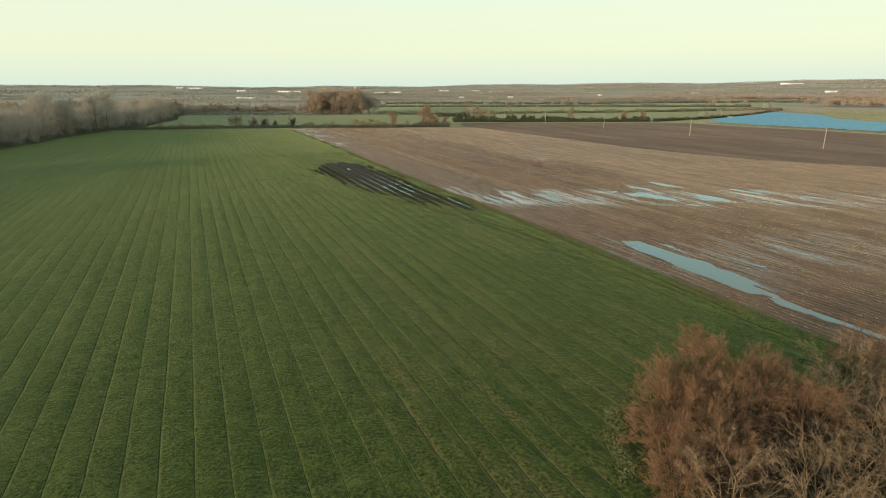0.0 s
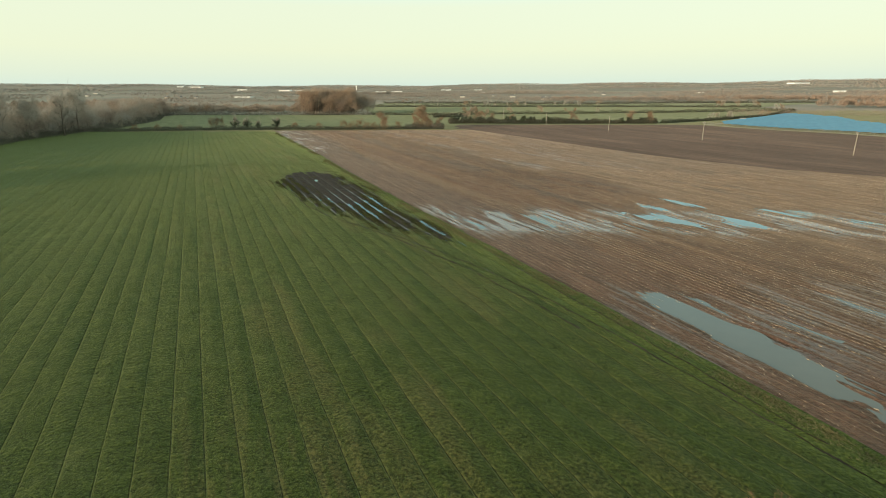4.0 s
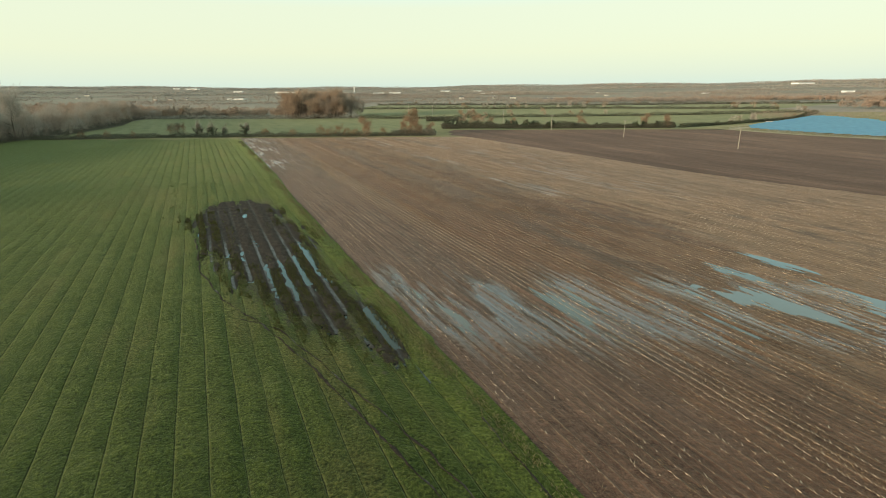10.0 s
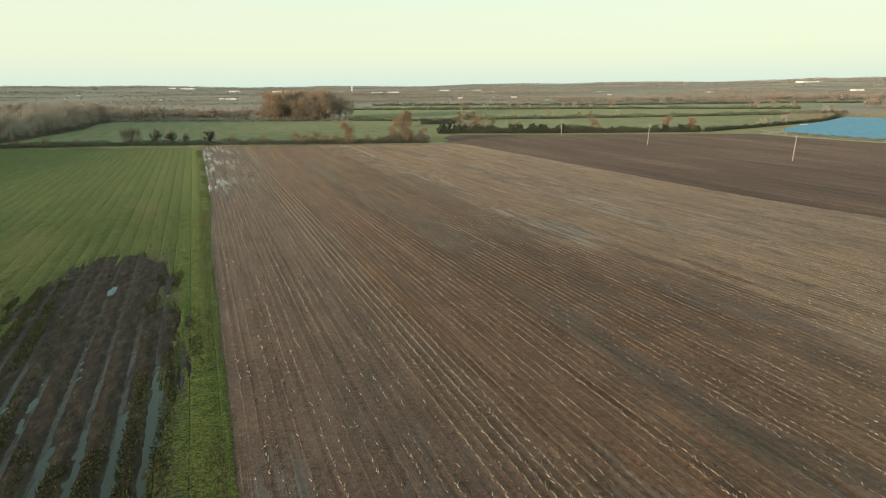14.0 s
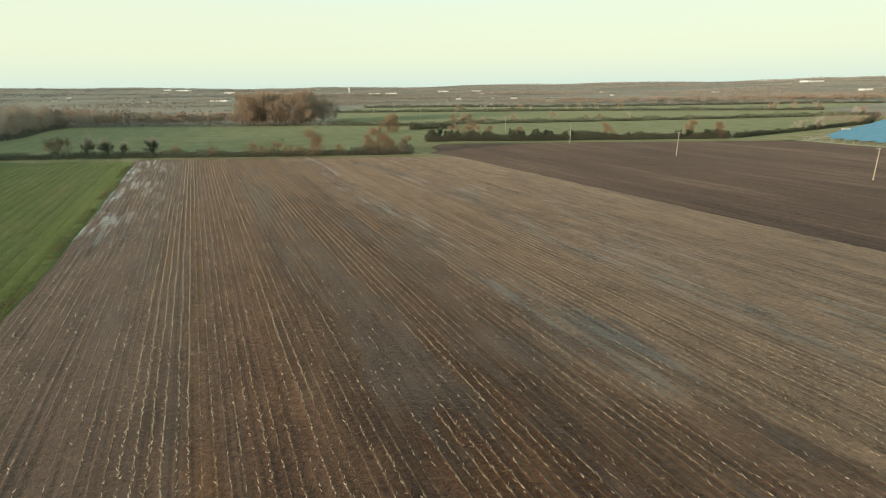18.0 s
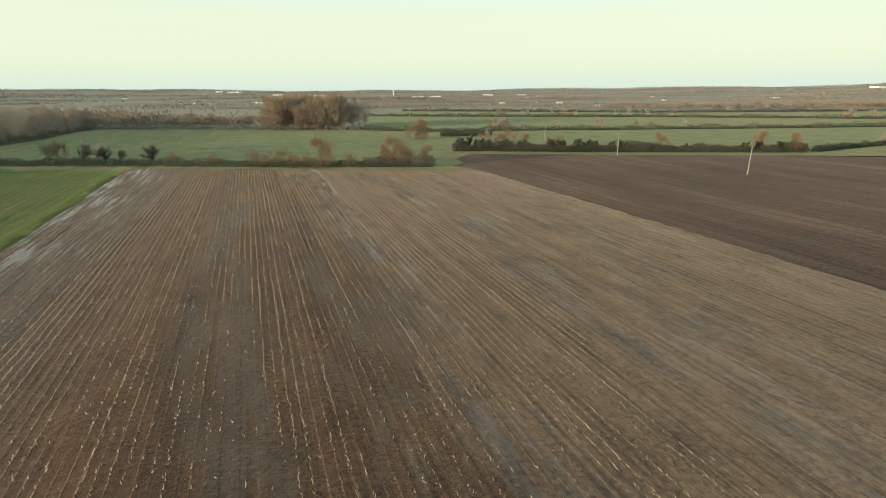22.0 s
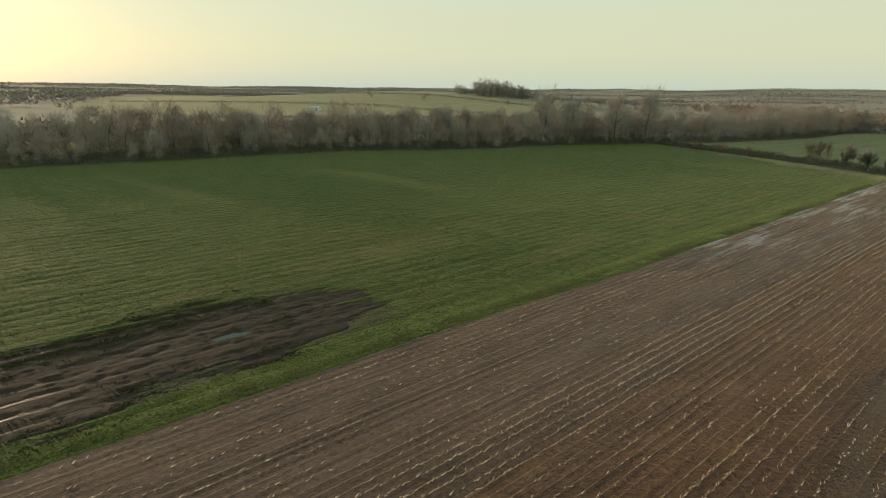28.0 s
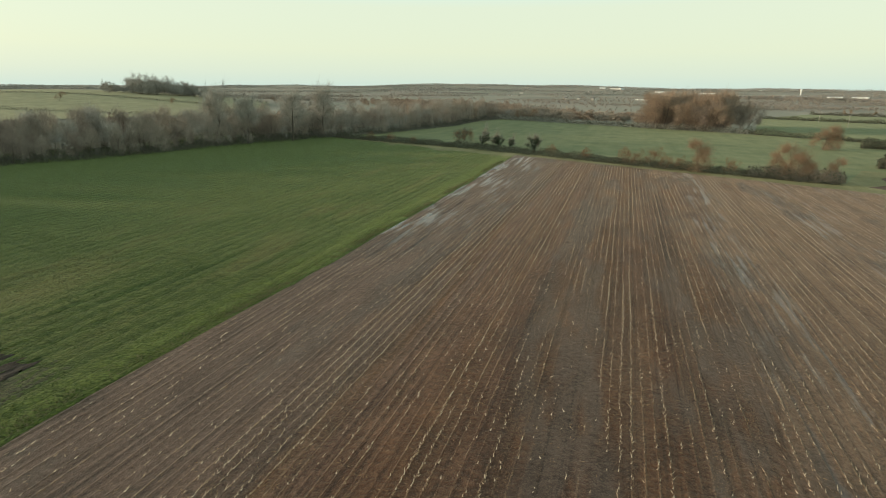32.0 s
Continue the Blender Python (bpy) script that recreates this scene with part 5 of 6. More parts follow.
mass("far_woods", "winter woods on the far rising land, greyed to stand for haze", far_kinds["grey"], HAZED_GREY, 94)


def stand(outline, count, lo, hi, seed):
    """Tree places and heights inside strips given as x, y, half width."""
    rng = np.random.default_rng(seed)
    P = np.array(outline, float)
    run = np.concatenate([[0], np.cumsum(np.hypot(*(P[1:, :2] - P[:-1, :2]).T))])
    s = rng.uniform(0, run[-1], count)
    x, y, w = (np.interp(s, run, P[:, i]) for i in range(3))
    t = rng.uniform(-1, 1, (2, count)) * w
    x, y = x + t[0], y + t[1] * 0.6
    return x, y, rng.uniform(lo, hi, count) * (0.85 + 0.25 * value_noise(x / 16, y / 16, seed))


mass("wood_depth", "dense brown-grey crowns of the wood behind its edge",
     [(*stand([(x - 44, y, 26) for x, y in zip(WOOD_X, WOOD_Y) if y > -100], 900, 8, 13, 21), 190, 0.40, 0.075),
      (*stand([(-270, 545, 22), (-200, 540, 20), (-135, 545, 14)], 190, 7, 12.5, 29), 150, 0.42, 0.08)], WOOD_MASS, 71)
mass("wood_depth", "rust-brown winter wood running north from the crop",
     [(*stand([(-262, 500, 18), (-330, 560, 60), (-420, 640, 90), (-520, 700, 90)], 520, 8, 13, 22), 120, 0.42, 0.085),
      (*stand([(-150, 590, 14), (-215, 585, 22), (-300, 600, 30)], 110, 6, 10, 23), 120, 0.42, 0.085)], RUST_MASS, 93)
mass("wood_depth", "rust-brown winter wood beyond the far pastures",
     [(*stand([(190, 1000, 16), (430, 970, 26), (760, 930, 34)], 420, 8, 12, 24), 70, 0.5, 0.10),
      (*stand([(440, 640, 26), (600, 600, 50), (840, 560, 60)], 420, 8, 13, 25), 90, 0.5, 0.09),
      (*stand([(560, 800, 20), (820, 730, 40)], 160, 8, 11, 26), 70, 0.5, 0.10)], RUST_MASS, 92)
# trees on the west hill
for i in range(46):
    along = rnd.uniform(-38, 72)
    x, y = -640 + 0.34 * along + rnd.gauss(0, 8), 402 + 0.94 * along + rnd.gauss(0, 4)
    tall = 1.95 - (0.0135 if along > 0 else 0.025) * abs(along)
    tagged(plant(rnd.choice(HILL_TREES), x, y, tall * rnd.uniform(0.8, 1.1), rng=rnd), group="trees on the low hill")
for x, y in [(-560, 470), (-540, 500), (-600, 520), (-500, 540), (-520, 450), (-470, 470), (-560, 300), (-600, 250), (-520, 380), (-480, 420)]:
    plant(rnd.choice(FAR_TREES), x, y, rnd.uniform(0.7, 1.0), rng=rnd)
scrub("hedge", "dark hedge crossing the low hill", [(-520, 420, 2), (-620, 330, 2), (-680, 200, 2), (-760, 80, 2)], 5000, 3.2, 1.6, 81, HEDGE_TWIG, HEDGE_LEAF, 3500, "hedge")
scrub("hedge", "hedge along the foot of the low hill", [(-430, 330, 2), (-520, 240, 2), (-590, 100, 2), (-640, -20, 2)], 4000, 3.4, 1.6, 87, HEDGE_TWIG, HEDGE_LEAF, 3000, "hedge")
mass("hill_thicket", "dense thicket inside the clump on the hill, in haze-greyed colours", [(*stand([(-652, 368, 6), (-640, 402, 12), (-618, 465, 7)], 60, 6, 12, 27), 130, 0.42, 0.09), (*stand([(-600, 440, 6), (-560, 470, 8), (-500, 520, 8)], 22, 5, 8, 28), 90, 0.45, 0.1)], HAZED_GREY, 88, "thicket")

# the thicket under the start of the flight
def branchy(rng, height, stems, fan, ratio, lean, crook, up, girth):
    """A shrub that forks again and again from several stems: crooked sticks, and the last forks as fine twigs."""
    P = np.concatenate([rng.normal(size=(stems, 2)) * height * 0.06, np.full((stems, 1), -0.1)], 1)
    a, tilt = rng.uniform(0, 2 * np.pi, stems), lean * np.sqrt(rng.uniform(0, 1, stems))
    D = np.stack([np.sin(tilt) * np.cos(a), np.sin(tilt) * np.sin(a), np.cos(tilt)], 1)
    L, R = height * rng.uniform(0.42, 0.60, stems), np.full(stems, height * girth)
    wood, twigs = [], []
    for level, (n, f) in enumerate(zip((*fan, 0), (*ratio, 0))):
        last = n == 0
        segs = 1 if last else 3 if level < 2 else 2
        pts = [P]
        for k in range(segs):
            D = D + rng.normal(size=D.shape) * crook + np.array((0, 0, up))
            D /= np.linalg.norm(D, axis=1, keepdims=True)
            Q = pts[-1] + D * (L / segs)[:, None]
            Q[:, 2] = np.maximum(Q[:, 2], 0.1)
            (twigs if last else wood).append((pts[-1], Q, R * (1 - 0.5 * k / segs), R * (1 - 0.5 * (k + 1) / segs)))
            pts.append(Q)
        if last:
            break
        m = np.repeat(np.arange(len(P)), n)
        g = rng.uniform(0.35, 1.0, len(m)) * segs
        k = np.minimum(g.astype(int), segs - 1)
        line = np.stack(pts, 1)
        w = (g - k)[:, None]
        P = line[m, k] * (1 - w) + line[m, k + 1] * w
        radial = P - np.array((0, 0, height * 0.35))
        radial /= np.linalg.norm(radial, axis=1, keepdims=True) + 1e-9
        D = D[m] * 0.55 + rng.normal(size=(len(m), 3)) * 0.5 + radial * 0.45
        D /= np.linalg.norm(D, axis=1, keepdims=True)
        L, R = L[m] * f * rng.uniform(0.65, 1.25, len(m)), np.maximum(R[m] * 0.52, 0.0045)
    join = lambda rows: [np.concatenate([q[c] for q in rows]) for c in range(4)]
    return join(wood), join(twigs)


def near_shrub(name, label, seed, bark, twig_mat, **how):
    rng = np.random.default_rng(seed)
    wood, twig = branchy(rng, **how)
    ob = thing(name, label, "shrub", "shrubs of the thicket")
    part("trunk", fast_mesh("trunk", *sticks(*wood)), bark, ob)
    part("crown", fast_mesh("crown", *slivers(twig[0], twig[1], twig[2] * 1.3, rng)), twig_mat, ob)
    return ob


DOMES = [near_shrub("willow_shrub", "dense dome-shaped shrub with rust-brown leafless twigs", 100 + i, RUST_BARK, NEAR_TWIG, height=5.4, stems=12, fan=(5, 5, 6, 11), ratio=(0.62, 0.56, 0.55, 0.6), lean=0.85, crook=0.16, up=0.10, girth=0.0105) for i in range(3)]
PALE = [near_shrub("pale_shrub", "bare shrub with pale crooked branching stems", 110 + i, PALE_BARK, WILLOW_TWIG, height=5.0, stems=9, fan=(4, 4, 5, 7), ratio=(0.66, 0.60, 0.55, 0.55), lean=0.75, crook=0.24, up=0.08, girth=0.0135) for i in range(3)]
for n, (x, y, h) in enumerate([(15, 25, 5.2), (18.5, 26.5, 5.4), (13, 22.5, 4.4), (16.5, 21.8, 5.2), (20.5, 24.5, 5.2), (12, 19.5, 3.8), (14.5, 18.2, 4.4), (21.4, 35, 3.0), (22.5, 22, 4.8), (11.5, 16.5, 3.4), (17, 28.5, 4.2), (33, 30, 4.6), (24, 29, 3.6)]):
    plant(DOMES[n % 3], x, y, h / 5.4, z=0, rng=rnd)
for n, (x, y, h) in enumerate([(13.5, 15, 4.9), (25, 24, 4.8), (29, 27, 4.6), (32, 27.5, 4.8), (25.5, 18.5, 5.2), (19, 15.5, 4.6), (20.5, 12.5, 4.6), (22.5, 17, 4.6), (28.5, 22, 5.0), (16, 12, 4.4), (30, 18, 5.2), (34, 23, 5.2), (26, 14, 5.0), (12, 11.5, 4.0), (36.5, 28, 5.0), (38, 20, 5.2), (33, 14, 5.0), (41, 25, 5.2), (23, 9.5, 4.6), (17.5, 9, 4.2)]):
    plant(PALE[n % 3], x, y, h / 5.0, z=0, rng=rnd)
# fills the gaps between the shrubs with shade-coloured twigs
scrub("thicket_floor", "dense twigs filling the thicket, coloured dark for its inner shade", [(13, 10, 2.5), (15.5, 16, 2.5), (19.5, 20.5, 4.5), (27, 22, 5.5), (35, 23, 6), (44, 22, 6)], 26000, 2.6, 0.9, 85, SHADE_TWIG, HEDGE_LEAF, 0, "thicket")
scrub("bramble_bank", "low grey-green bramble at the thicket's foot", [(9.2, 18, 0.5), (9.8, 22.5, 0.8), (10.6, 26, 0.5)], 900, 0.7, 0.4, 82, DRY_GRASS, BRAMBLE_LEAF, 260, "bramble")

for p in PATTERNS + DOMES + PALE:
    for o in [*p.children_recursive, p]:
        bpy.data.objects.remove(o)


# ---- the power line ----
def lathe(profile, sides=8):
    bm = bmesh.new()
    rings = [[bm.verts.new((r * math.cos(2 * math.pi * k / sides), r * math.sin(2 * math.pi * k / sides), z)) for k in range(sides)] for r, z in profile]
    for a, b in zip(rings, rings[1:]):
        for k in range(sides):
            bm.faces.new((a[k], a[(k + 1) % sides], b[(k + 1) % sides], b[k]))
    bm.faces.new(rings[-1])
    return bm


def power_pole(x, y, lean, turn):
    ob = thing("power_pole", "weathered wooden power pole with a crossarm", "power pole", "poles of the power line", turn=turn)
    ob.matrix_basis = pose(x, y, -0.15 + dip(x, y), 0, lean, turn)
    part("post", POST, POLE_WOOD, ob)
    part("crossarm", ARM, POLE_WOOD, ob)
    for dx in (-0.9, 0.0, 0.9):
        i = part("insulator", INSULATOR, PORCELAIN, ob)
        i.location = (dx, 0.0 if dx else 0.16, 8.32 if dx else 8.3)
    for s in (-1, 1):
        part("brace", BRACES[s], STEEL, ob)


POST = from_bm("post", lathe([(0.16, -0.4), (0.18, 0.5), (0.15, 5.0), (0.125, 8.35), (0.09, 8.42)]))
ARM = from_bm("crossarm", box(2.3, 0.12, 0.14, 0, 0.16, 8.15, 0.015))
INSULATOR = from_bm("insulator", lathe([(0.03, 0), (0.03, 0.06), (0.08, 0.08), (0.05, 0.14), (0.08, 0.16), (0.04, 0.26)]))
BRACES = {s: fast_mesh("brace", *sticks([(0.1 * s, 0.13, 7.5)], [(0.75 * s, 0.16, 8.16)], [0.025], [0.025])) for s in (-1, 1)}
for x, y, lean in [(154.5, 215, 0.5), (126, 275.3, 0.8), (96.6, 328.5, 2.2), (69.7, 377, 0.6), (48, 440, 0), (22, 505, 0), (-4, 566, 0), (-30, 627, 0), (-56, 688, 0)]:
    power_pole(x, y, lean, 24)


# ---- the solar farm ----
def solar_row(x0, x1, y):
    """A row of tilted module tables on posts, facing south."""
    ob = thing("solar_panel_row", "long row of tilted blue solar panels on steel posts", "solar panels", "rows of the solar farm", place=(x0, y, -0.05))
    n = max(1, int((x1 - x0) / 6.2))
    for k in range(n):
        t = part("panel_table", TABLE, None, ob)
        t.location = (3.1 + k * 6.2, 0, dip(x0 + 3.1 + k * 6.2, y))
        for dx in (-2, 2):
            q = part("post", LEG, STEEL, t)
            q.location = (dx, 0.25, 0)
    return ob


def table_mesh():
    """One tilted slab of modules with a rounded frame."""
    bm = box(6.1, 4.1, 0.05, z=-0.025, bevel=0.012)
    bmesh.ops.transform(bm, matrix=Matrix.Translation((0, 0, 1.75)) @ Matrix.Rotation(radians(24), 4, "X"), verts=bm.verts[:])
    me = from_bm("panel_table", bm)
    me.materials.append(CELL)
    return me


TABLE, LEG = table_mesh(), from_bm("post", box(0.1, 0.1, 1.85))
y = 228.0
while y < 482:
    x0 = float(np.interp(y, [228, 280, 318, 350, 370, 388, 420, 450, 482], [268, 246, 229, 205, 196, 191, 221, 256, 290]))
    x1 = float(np.interp(y, [228, 270, 330, 350, 378, 405, 440, 475, 482], [334, 340, 304, 286, 286, 292, 308, 304, 298]))
    if x1 - x0 > 7:
        solar_row(x0, x1, y)
    y += 6.4
cabin = thing("inverter_cabin", "small white inverter cabin among the solar panels", "cabin", place=(221, 420, dip(221, 420)))
part("body", from_bm("body", box(3.2, 2.4, 2.7, bevel=0.03)), GREY_CLAD, cabin)
part("roof", from_bm("roof", box(3.4, 2.6, 0.15, z=2.7, bevel=0.03)), GREY_CLAD, cabin)
part("door", from_bm("door", box(0.9, 0.05, 2.0, x=-0.7, y=-1.22, z=0.15)), GREY_CLAD, cabin)
sheet("track", [(177, 387), (185, 366), (196, 348), (220, 318), (238, 279), (260, 229), (294, 175), (298, 177), (264, 231), (242, 281), (224, 320), (200, 350), (189, 368), (181, 386), (246, 442), (257, 456), (255, 458), (244, 445)], 0.01, GRAVEL, "pale stony track round the solar farm", "track")
fence = thing("wire_fence", "post and wire fence along the solar farm", "fence")
FPOST = from_bm("post", box(0.10, 0.10, 1.5, bevel=0.015))
fl = [(258, 458), (246, 444), (179, 388), (187, 367), (198, 349), (222, 319), (240, 280), (262, 230), (296, 175)]
for (xa, ya), (xb, yb) in zip(fl, fl[1:]):
    n = int(math.hypot(xb - xa, yb - ya) / 4)
    for k in range(n):
        part("post", FPOST, POLE_WOOD, fence).location = (xa + (xb - xa) * k / n, ya + (yb - ya) * k / n, -0.1 + dip(xa + (xb - xa) * k / n, ya + (yb - ya) * k / n))
    for z in (0.5, 1.0, 1.5):
        part("wire", fast_mesh("wire", *sticks([(xa, ya, z + dip(xa, ya))], [(xb, yb, z + dip(xb, yb))], [0.02], [0.02])), STEEL, fence)


# ---- far buildings ----
def gable(w, d, h, rise):
    bm = bmesh.new()
    v = [bm.verts.new(p) for p in [(-w / 2, -d / 2, h), (w / 2, -d / 2, h), (w / 2, d / 2, h), (-w / 2, d / 2, h), (-w / 2, 0, h + rise), (w / 2, 0, h + rise)]]
    for f in [(0, 1, 5, 4), (2, 3, 4, 5), (0, 4, 3), (1, 2, 5), (0, 3, 2, 1)]:
        bm.faces.new([v[i] for i in f])
    return bm


def warehouse(x, y, w, d, h, wall=None):
    w, d = w * 0.7, d * 0.8
    z = float(land_height(np.array(x), np.array(y)))
    ob = thing("warehouse", "large pale industrial shed in the distance", "warehouse", "distant sheds", place=(x, y, z), turn=rnd.uniform(-12, 12))
    h *= 0.45
    part("wall", from_bm("wall", box(w, d, h + 1, z=-1)), wall or WHITE_CLAD, ob)
    part("roof", from_bm("roof", gable(w + 1, d + 1, h, h * 0.14)), GREY_CLAD, ob)
    for k in range(int(w / 25)):
        part("door", from_bm("door", box(5, 0.3, min(5, h * 0.55), x=-w / 2 + 12 + k * 25, y=-d / 2 - 0.1)), GREY_CLAD, ob)
    part("window_band", from_bm("window_band", box(w * 0.6, 0.3, h * 0.1, y=-d / 2 - 0.1, z=h * 0.7)), DARK_GLASS, ob)


def house(x, y, w, roof=None):
    z = float(land_height(np.array(x), np.array(y)))
    ob = thing("house", "pale rendered farmhouse with a pitched roof", "house", "distant houses", place=(x, y, z), turn=rnd.uniform(-25, 25))
    ob.scale = (0.75, 0.75, 0.72)
    part("wall", from_bm("wall", box(w, 8, 6, z=-0.5)), RENDERED, ob)
    r = part("roof", from_bm("roof", gable(w + 0.8, 9, 5.4, 3.2)), roof or SLATE, ob)
    part("chimney", from_bm("chimney", box(1, 0.8, 1.8, x=w * 0.4, z=8)), RENDERED, r)
    for k in range(3):
        for zz in (0.9, 3.5):
            part("window", from_bm("window", box(1.2, 0.12, 1.2, x=(k - 1) * w * 0.3, y=-4.04, z=zz)), DARK_GLASS, ob)


for x, y, w, h in [(-263, 2342, 61, 9), (-202, 2394, 63, 9), (8, 2565, 58, 13), (149, 2531, 47, 10), (148, 2180, 20, 6), (234, 2279, 119, 8), (-663, 2566, 42, 10), (-693, 3296, 32, 13)]:
    warehouse(x, y, w, w * 0.5, h)
for x, y, w, h in [(-1464, 3139, 46, 14), (-1360, 3100, 100, 14), (-940, 2632, 55, 15), (-729, 2594, 76, 12), (-508, 1443, 62, 5), (836, 1853, 32, 7), (1741, 2805, 129, 14), (1202, 1730, 43, 11)]:
    warehouse(x, y, w, w * 0.45, h)
warehouse(-368, 2301, 98, 40, 10, GREY_CLAD)
for i, (x, y, w) in enumerate([(43, 1294, 14), (120, 1375, 10), (157, 1296, 15), (185, 1049, 11), (196, 1042, 9), (-1033, 1638, 13), (-1215, 1968, 18), (-633, 1294, 9), (-619, 1330, 8), (-575, 1314, 8), (549, 2062, 18), (446, 1587, 12), (620, 966, 11)]):
    house(x, y, w, SLATE)


def farm_shed(x, y, w, turn):
    z = float(land_height(np.array(x), np.array(y)))
    ob = thing("farm_shed", "small pale shed glimpsed behind the wood", "shed", "sheds by the wood", place=(x, y, z), turn=turn)
    part("wall", from_bm("wall", box(w, w * 0.6, 3.1, z=-0.4)), RENDERED, ob)
    part("roof", from_bm("roof", gable(w + 0.6, w * 0.6 + 0.6, 2.7, 1.3)), GREY_CLAD, ob)
    part("door", from_bm("door", box(0.9, 0.08, 2.0, x=w * 0.2, y=-w * 0.3 - 0.03)), DARK_GLASS, ob)


for x, y, w, turn in [(-475, 183, 11, 70), (-296, 188, 7, 75), (-224, 218, 7, 60), (-221, 231, 5, 60)]:
    farm_shed(x, y, w, turn)
tower = thing("water_tower", "slim white water tower far beyond the fields", "tower", place=(-399, 2569, float(land_height(np.array(-399.0), np.array(2569.0)))))
part("shaft", from_bm("shaft", lathe([(2.4, -1), (2.2, 16), (2.2, 17)], 16)), WHITE_CLAD, tower)
part("tank", from_bm("tank", lathe([(2.2, 17), (3.6, 19), (3.6, 23), (0.4, 25)], 16)), WHITE_CLAD, tower)


# ---- ruts, stubble, straw and grass ----
def ribbon(pts, width, seed, lift):
    """A ragged strip along a line of field axes, laid on the crop."""
    rng = np.random.default_rng(seed)
    P = np.array(pts, float)
    run = np.concatenate([[0], np.cumsum(np.hypot(*(P[1:] - P[:-1]).T))])
    s = np.arange(0, run[-1], 0.35)
    u, v = np.interp(s, run, P[:, 0]) + 0.14 * value_noise(s / 2, 0 * s, seed), np.interp(s, run, P[:, 1])
    w = width * np.clip(0.6 + 0.9 * value_noise(s / 1.6, 0 * s, seed + 1) + 0.5 * value_noise(s / 0.45, 0 * s, seed + 2), 0.1, 2) + 0.02
    z = crop_height(u, v) + lift
    cols = []
    for k in (-1, -0.35, 0.35, 1):
        x, y = to_xy(u + k * w + rng.normal(size=len(s)) * 0.03, v)
        cols.append(np.stack([x, y, z + (0.0 if abs(k) == 1 else 0.03)], -1))
    V = np.stack(cols, 1).reshape(-1, 3)
    i = np.arange(len(s) * 4).reshape(-1, 4)
    Q = np.stack([i[:-1, :-1], i[:-1, 1:], i[1:, 1:], i[1:, :-1]], -1).reshape(-1, 4)
    return fast_mesh("rut", V, Q)


for n, (pts, w) in enumerate([([(26.8, 139), (27.3, 121), (29.6, 108), (32.8, 100), (35, 92), (36.8, 84), (38.6, 76), (39.7, 69.5), (40.4, 62), (41.2, 50)], 0.085),
                              ([(31, 102), (34, 98.5), (35.6, 93), (38.5, 82), (40.6, 74), (42.5, 62), (43.6, 45), (44.3, 20)], 0.06),
                              ([(45.6, 76), (45.4, 50), (45.0, 28)], 0.05)]):
    tagged(part("wheel_rut", ribbon(pts, w, 40 + n, 0.02), MUD), "narrow dark muddy rut winding through the crop", "rut", kind="structure")


STRAW_U = [47, 59, 61, 62, 66.8, 67.4, 70, 70.5, 74, 75.4, 76.6, 77.2, 79.5, 80, 87, 88, 90.5, 91, 94, 94.5, 98, 99, 104, 106, 114, 116, 160]
STRAW_N = [0.3, 0.36, 0.8, 1.3, 1.3, 0.12, 0.16, 0.7, 0.7, 1.1, 1.0, 0.2, 0.25, 0.9, 0.9, 0.5, 0.5, 0.3, 0.35, 1.0, 0.9, 0.35, 0.5, 0.9, 1.0, 0.7, 0.9]


def straw_left(u, v):
    """How much straw the harvester's pass left at a place: about 0 to 1.3."""
    smeared = (v < 128) & (u < 61 + 3 * value_noise(v / 9.0, 0 * v, 66))
    return np.interp(u + 2.0 * value_noise(u / 7.0, v / 45.0, 64), STRAW_U, STRAW_N) * np.where(smeared, 0.75, 1.0) * (1 - 0.85 * bare(u, v))


def on_stubble(u, v, x, y, z, least):
    return (z > least) & (u > edge_u(v) + 0.5) & (x < np.interp(y, PLOUGH_Y, PLOUGH_X)) & (y < 324)


def stubble_stalks(seed=7):
    """Cut maize stubs in rows, bent along the row, thin where the ground lies wet."""
    rng = np.random.default_rng(seed)
    rows_ = np.arange(48.0, 168.0, ROW)
    steps = np.arange(-20.0, 326.0, 0.26)
    row, v = (q.ravel() for q in np.meshgrid(rows_, steps, indexing="ij"))
    n = len(row)
    v = v + rng.uniform(-0.1, 0.1, n)
    u = row + rng.normal(size=n) * 0.05 + 0.10 * value_noise(row * 3.1, v / 7, 65)
    dens = straw_left(u, v) * (0.55 + 0.75 * value_noise(row / ROW * 0.83, v / 90, 21)) + 0.35 * value_noise(row / ROW, v / 6, 22) + 0.35 * value_noise(row / ROW * 1.3, v / 1.1, 52)
    z = stubble_height(u, v)
    x, y = to_xy(u, v)
    ok = (rng.uniform(0.0, 1.0, n) < dens) & on_stubble(u, v, x, y, z, WL - 0.02)
    x, y, z = x[ok], y[ok], z[ok]
    m = len(x)
    A = np.stack([x, y, z - 0.02], -1)
    along, side = rng.normal(0.22, 0.09, m), rng.normal(0.0, 0.09, m)
    B = A + np.stack([along * RV.x + side * RU.x, along * RV.y + side * RU.y, rng.uniform(0.06, 0.17, m)], -1)
    return fast_mesh("stalks", *spikes(A, B, rng.uniform(0.036, 0.074, m)))


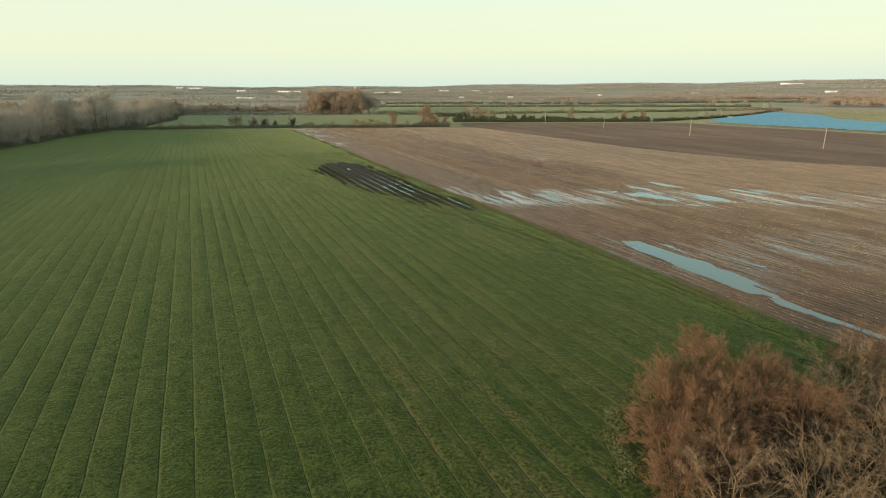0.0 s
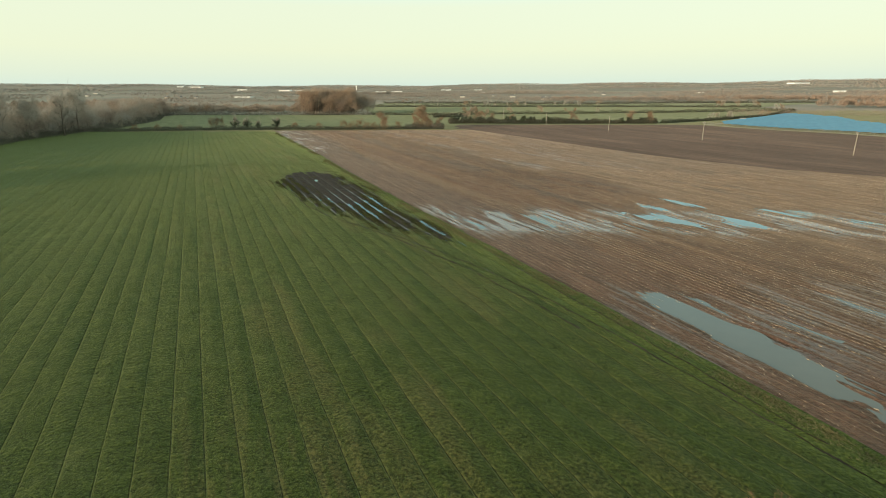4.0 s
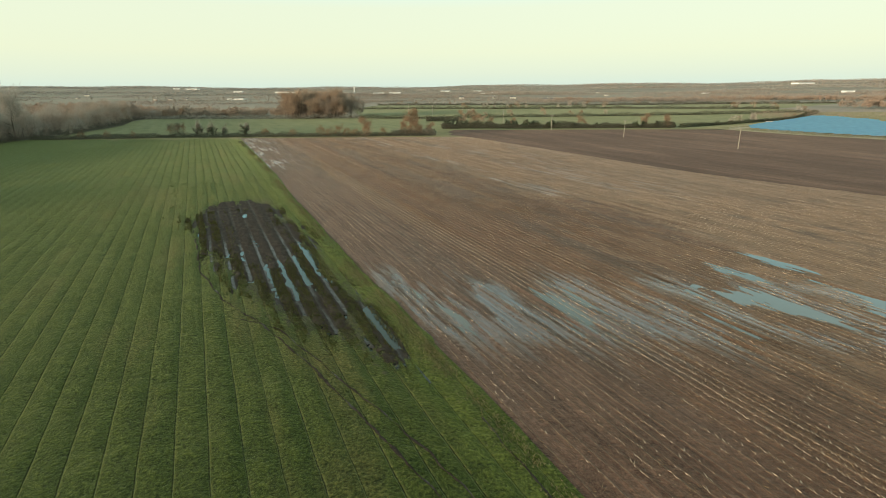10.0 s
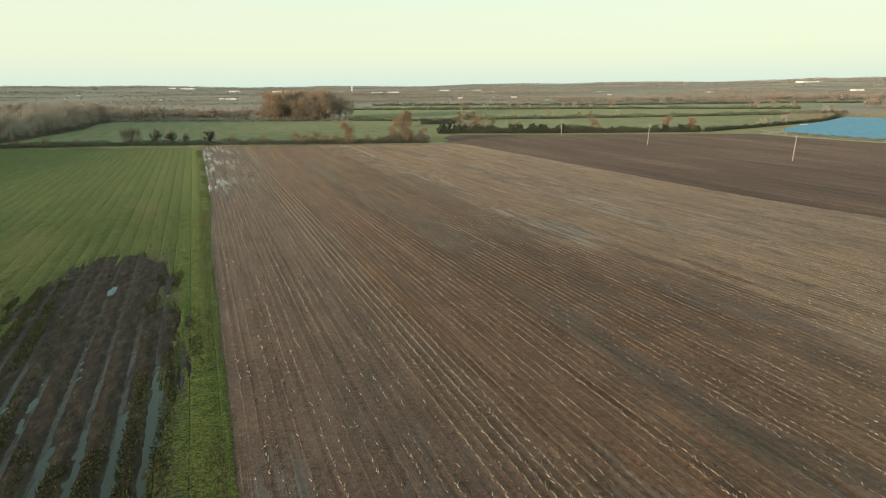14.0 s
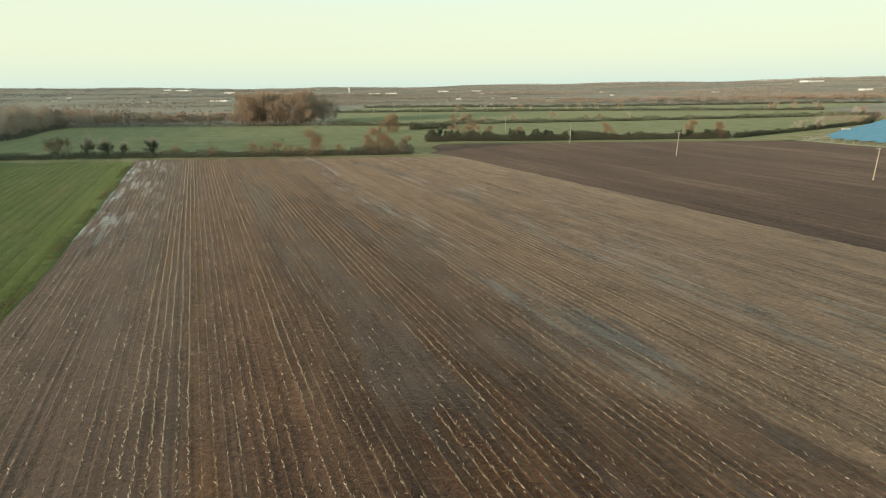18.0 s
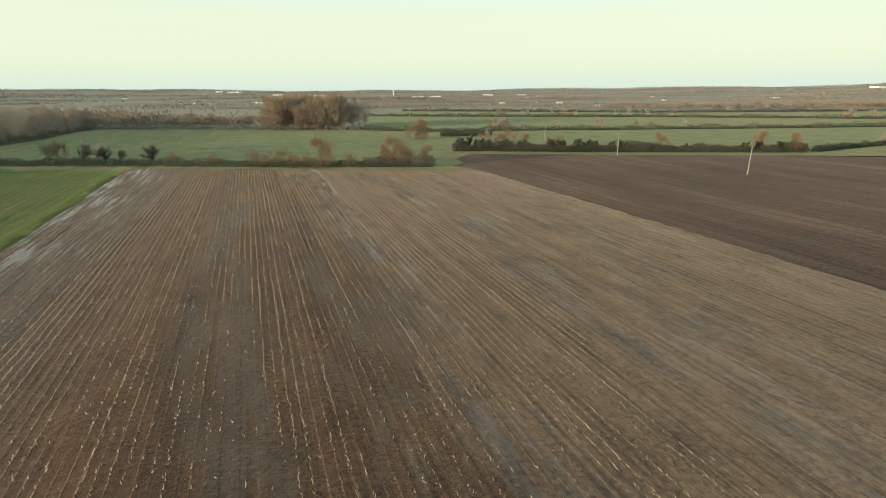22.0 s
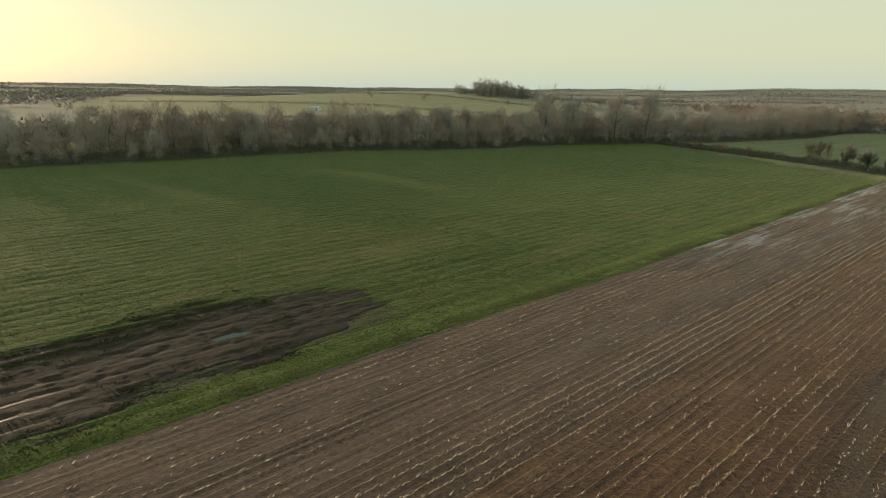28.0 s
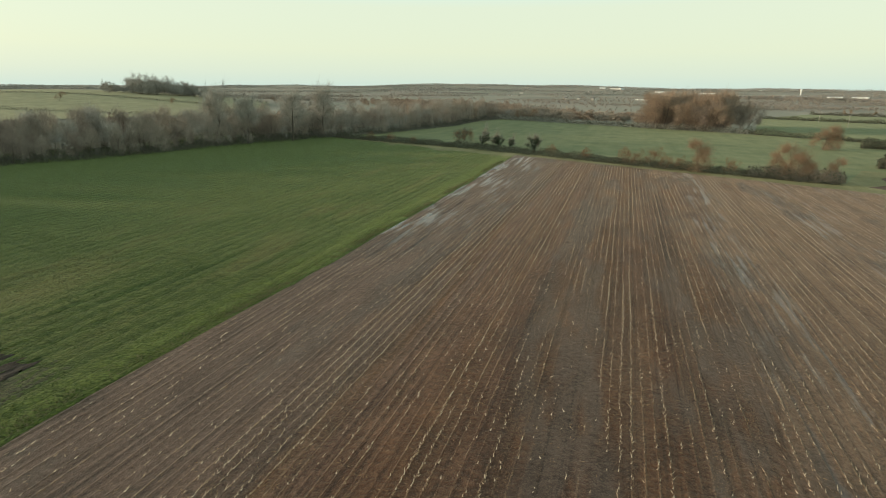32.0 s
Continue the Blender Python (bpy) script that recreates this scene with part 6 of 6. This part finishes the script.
def straw_litter(seed=8):
    """Loose stalks and leaves lying in bands and heaps."""
    rng = np.random.default_rng(seed)
    n = 420000
    u, v = rng.uniform(EDGE_U + 0.5, 160, n), -20 + 340 * rng.uniform(0, 1, n)
    band = 0.55 * straw_left(u, v) + 0.55 * value_noise(u / 2.0, v / 5.0, 24) + 0.35 * value_noise(u / 0.9, v / 1.6, 25)
    z = stubble_height(u, v)
    x, y = to_xy(u, v)
    ok = (rng.uniform(0.15, 1.6, n) < band) & on_stubble(u, v, x, y, z, WL + 0.005)
    x, y, z = x[ok], y[ok], z[ok]
    m = len(x)
    a = rng.uniform(0, 2 * np.pi, m)
    l = rng.uniform(0.12, 0.34, m)
    A = np.stack([x, y, z + 0.02], -1)
    B = A + np.stack([np.cos(a) * l, np.sin(a) * l, rng.uniform(-0.01, 0.07, m)], -1)
    return fast_mesh("litter", *slivers(A, B, rng.uniform(0.010, 0.028, m), rng))


st = thing("maize_stubble", "pale cut maize stalks standing in rows on the soil", "stubble", kind="stuff")
part("stalks", stubble_stalks(), STRAW, st)
part("litter", straw_litter(), LITTER, st, "loose straw lying on the soil")


def grass_tufts(u, v, h, w, seed, lift=0.0):
    """Three-blade tufts on the crop."""
    rng = np.random.default_rng(seed)
    x, y = to_xy(u, v)
    z = crop_height(u, v) + lift
    n = len(u)
    A = np.repeat(np.stack([x, y, z], -1), 2, 0)
    a = rng.uniform(0, 2 * np.pi, 2 * n)
    hh = np.repeat(h, 2) * rng.uniform(0.6, 1.2, 2 * n)
    B = A + np.stack([np.cos(a) * hh * 0.7, np.sin(a) * hh * 0.7, hh], -1)
    return fast_mesh("tufts", *slivers(A, B, np.repeat(w, 2) * 1.2, rng))


def crop_tufts(seed=9):
    rng = np.random.default_rng(seed)
    n = 120000
    v = 10 + 190 * rng.uniform(0, 1, n) ** 1.1
    u = EDGE_U - 0.3 - 75 * rng.uniform(0, 1, n) ** 1.2
    d = np.abs((u / SEAM + 0.585) % 1.0 - 0.5) * SEAM
    thick = 0.5 + 0.5 * value_noise(u / 1.2, v / 1.7, 31)
    ok = (rng.uniform(0, 1, n) < thick) & (mud_cover(u, v) < 0.1) & (d > 0.14)
    u, v = u[ok], v[ok]
    m = len(u)
    return grass_tufts(u, v, rng.uniform(0.07, 0.16, m), rng.uniform(0.02, 0.04, m), seed)


def margin_tufts(seed=12):
    """Coarse bleached grass along the boundary of the crop."""
    rng = np.random.default_rng(seed)
    n = 46000
    v = -20 + 340 * rng.uniform(0, 1, n) ** 1.3
    u = edge_u(v) - 0.35 - np.abs(rng.normal(size=n)) * 0.9
    ok = value_noise(v / 5, u * 0, 33) + 0.6 * value_noise(v / 1.3, u * 0, 34) + 0.3 > rng.uniform(-0.5, 1, n)
    u, v = u[ok], v[ok]
    m = len(u)
    return grass_tufts(u, v, rng.uniform(0.08, 0.22, m), rng.uniform(0.014, 0.030, m), seed)


def mud_tufts(seed=13):
    """Surviving crop between the ruts of the waterlogged patch."""
    rng = np.random.default_rng(seed)
    n = 170000
    u, v = rng.uniform(18, 46.5, n), rng.uniform(74, 168, n)
    k = in_mud(u, v)
    ridge = ruts(u, v)
    keep = 0.85 + np.clip((34 - u) / 8, 0, 0.75) - 0.17 * k + np.clip((124 - v) / 14, -0.25, 0.75) + 0.5 * value_noise(u / 1.2, v / 3.0, 35)
    keep = np.clip(keep, 0, 1) * np.clip((k + 1.2) / 1.6, 0, 1) * np.clip((v - 82) / 16, 0, 1)
    ok = (rng.uniform(0, 1, n) < keep) & (ridge > -0.15) & (v < 160)
    u, v = u[ok], v[ok]
    m = len(u)
    return grass_tufts(u, v, rng.uniform(0.08, 0.20, m), rng.uniform(0.025, 0.055, m), seed, -0.02)


gr = thing("crop_blades", "short green cereal blades over the field", "grass", kind="stuff")
part("blades", crop_tufts(), GRASS, gr)
part("margin_blades", margin_tufts(), DRY_GRASS, gr, "bleached coarse grass on the field margin")
part("mud_blades", mud_tufts(), MUD_TUFT, gr, "trampled dark grass in the mud")
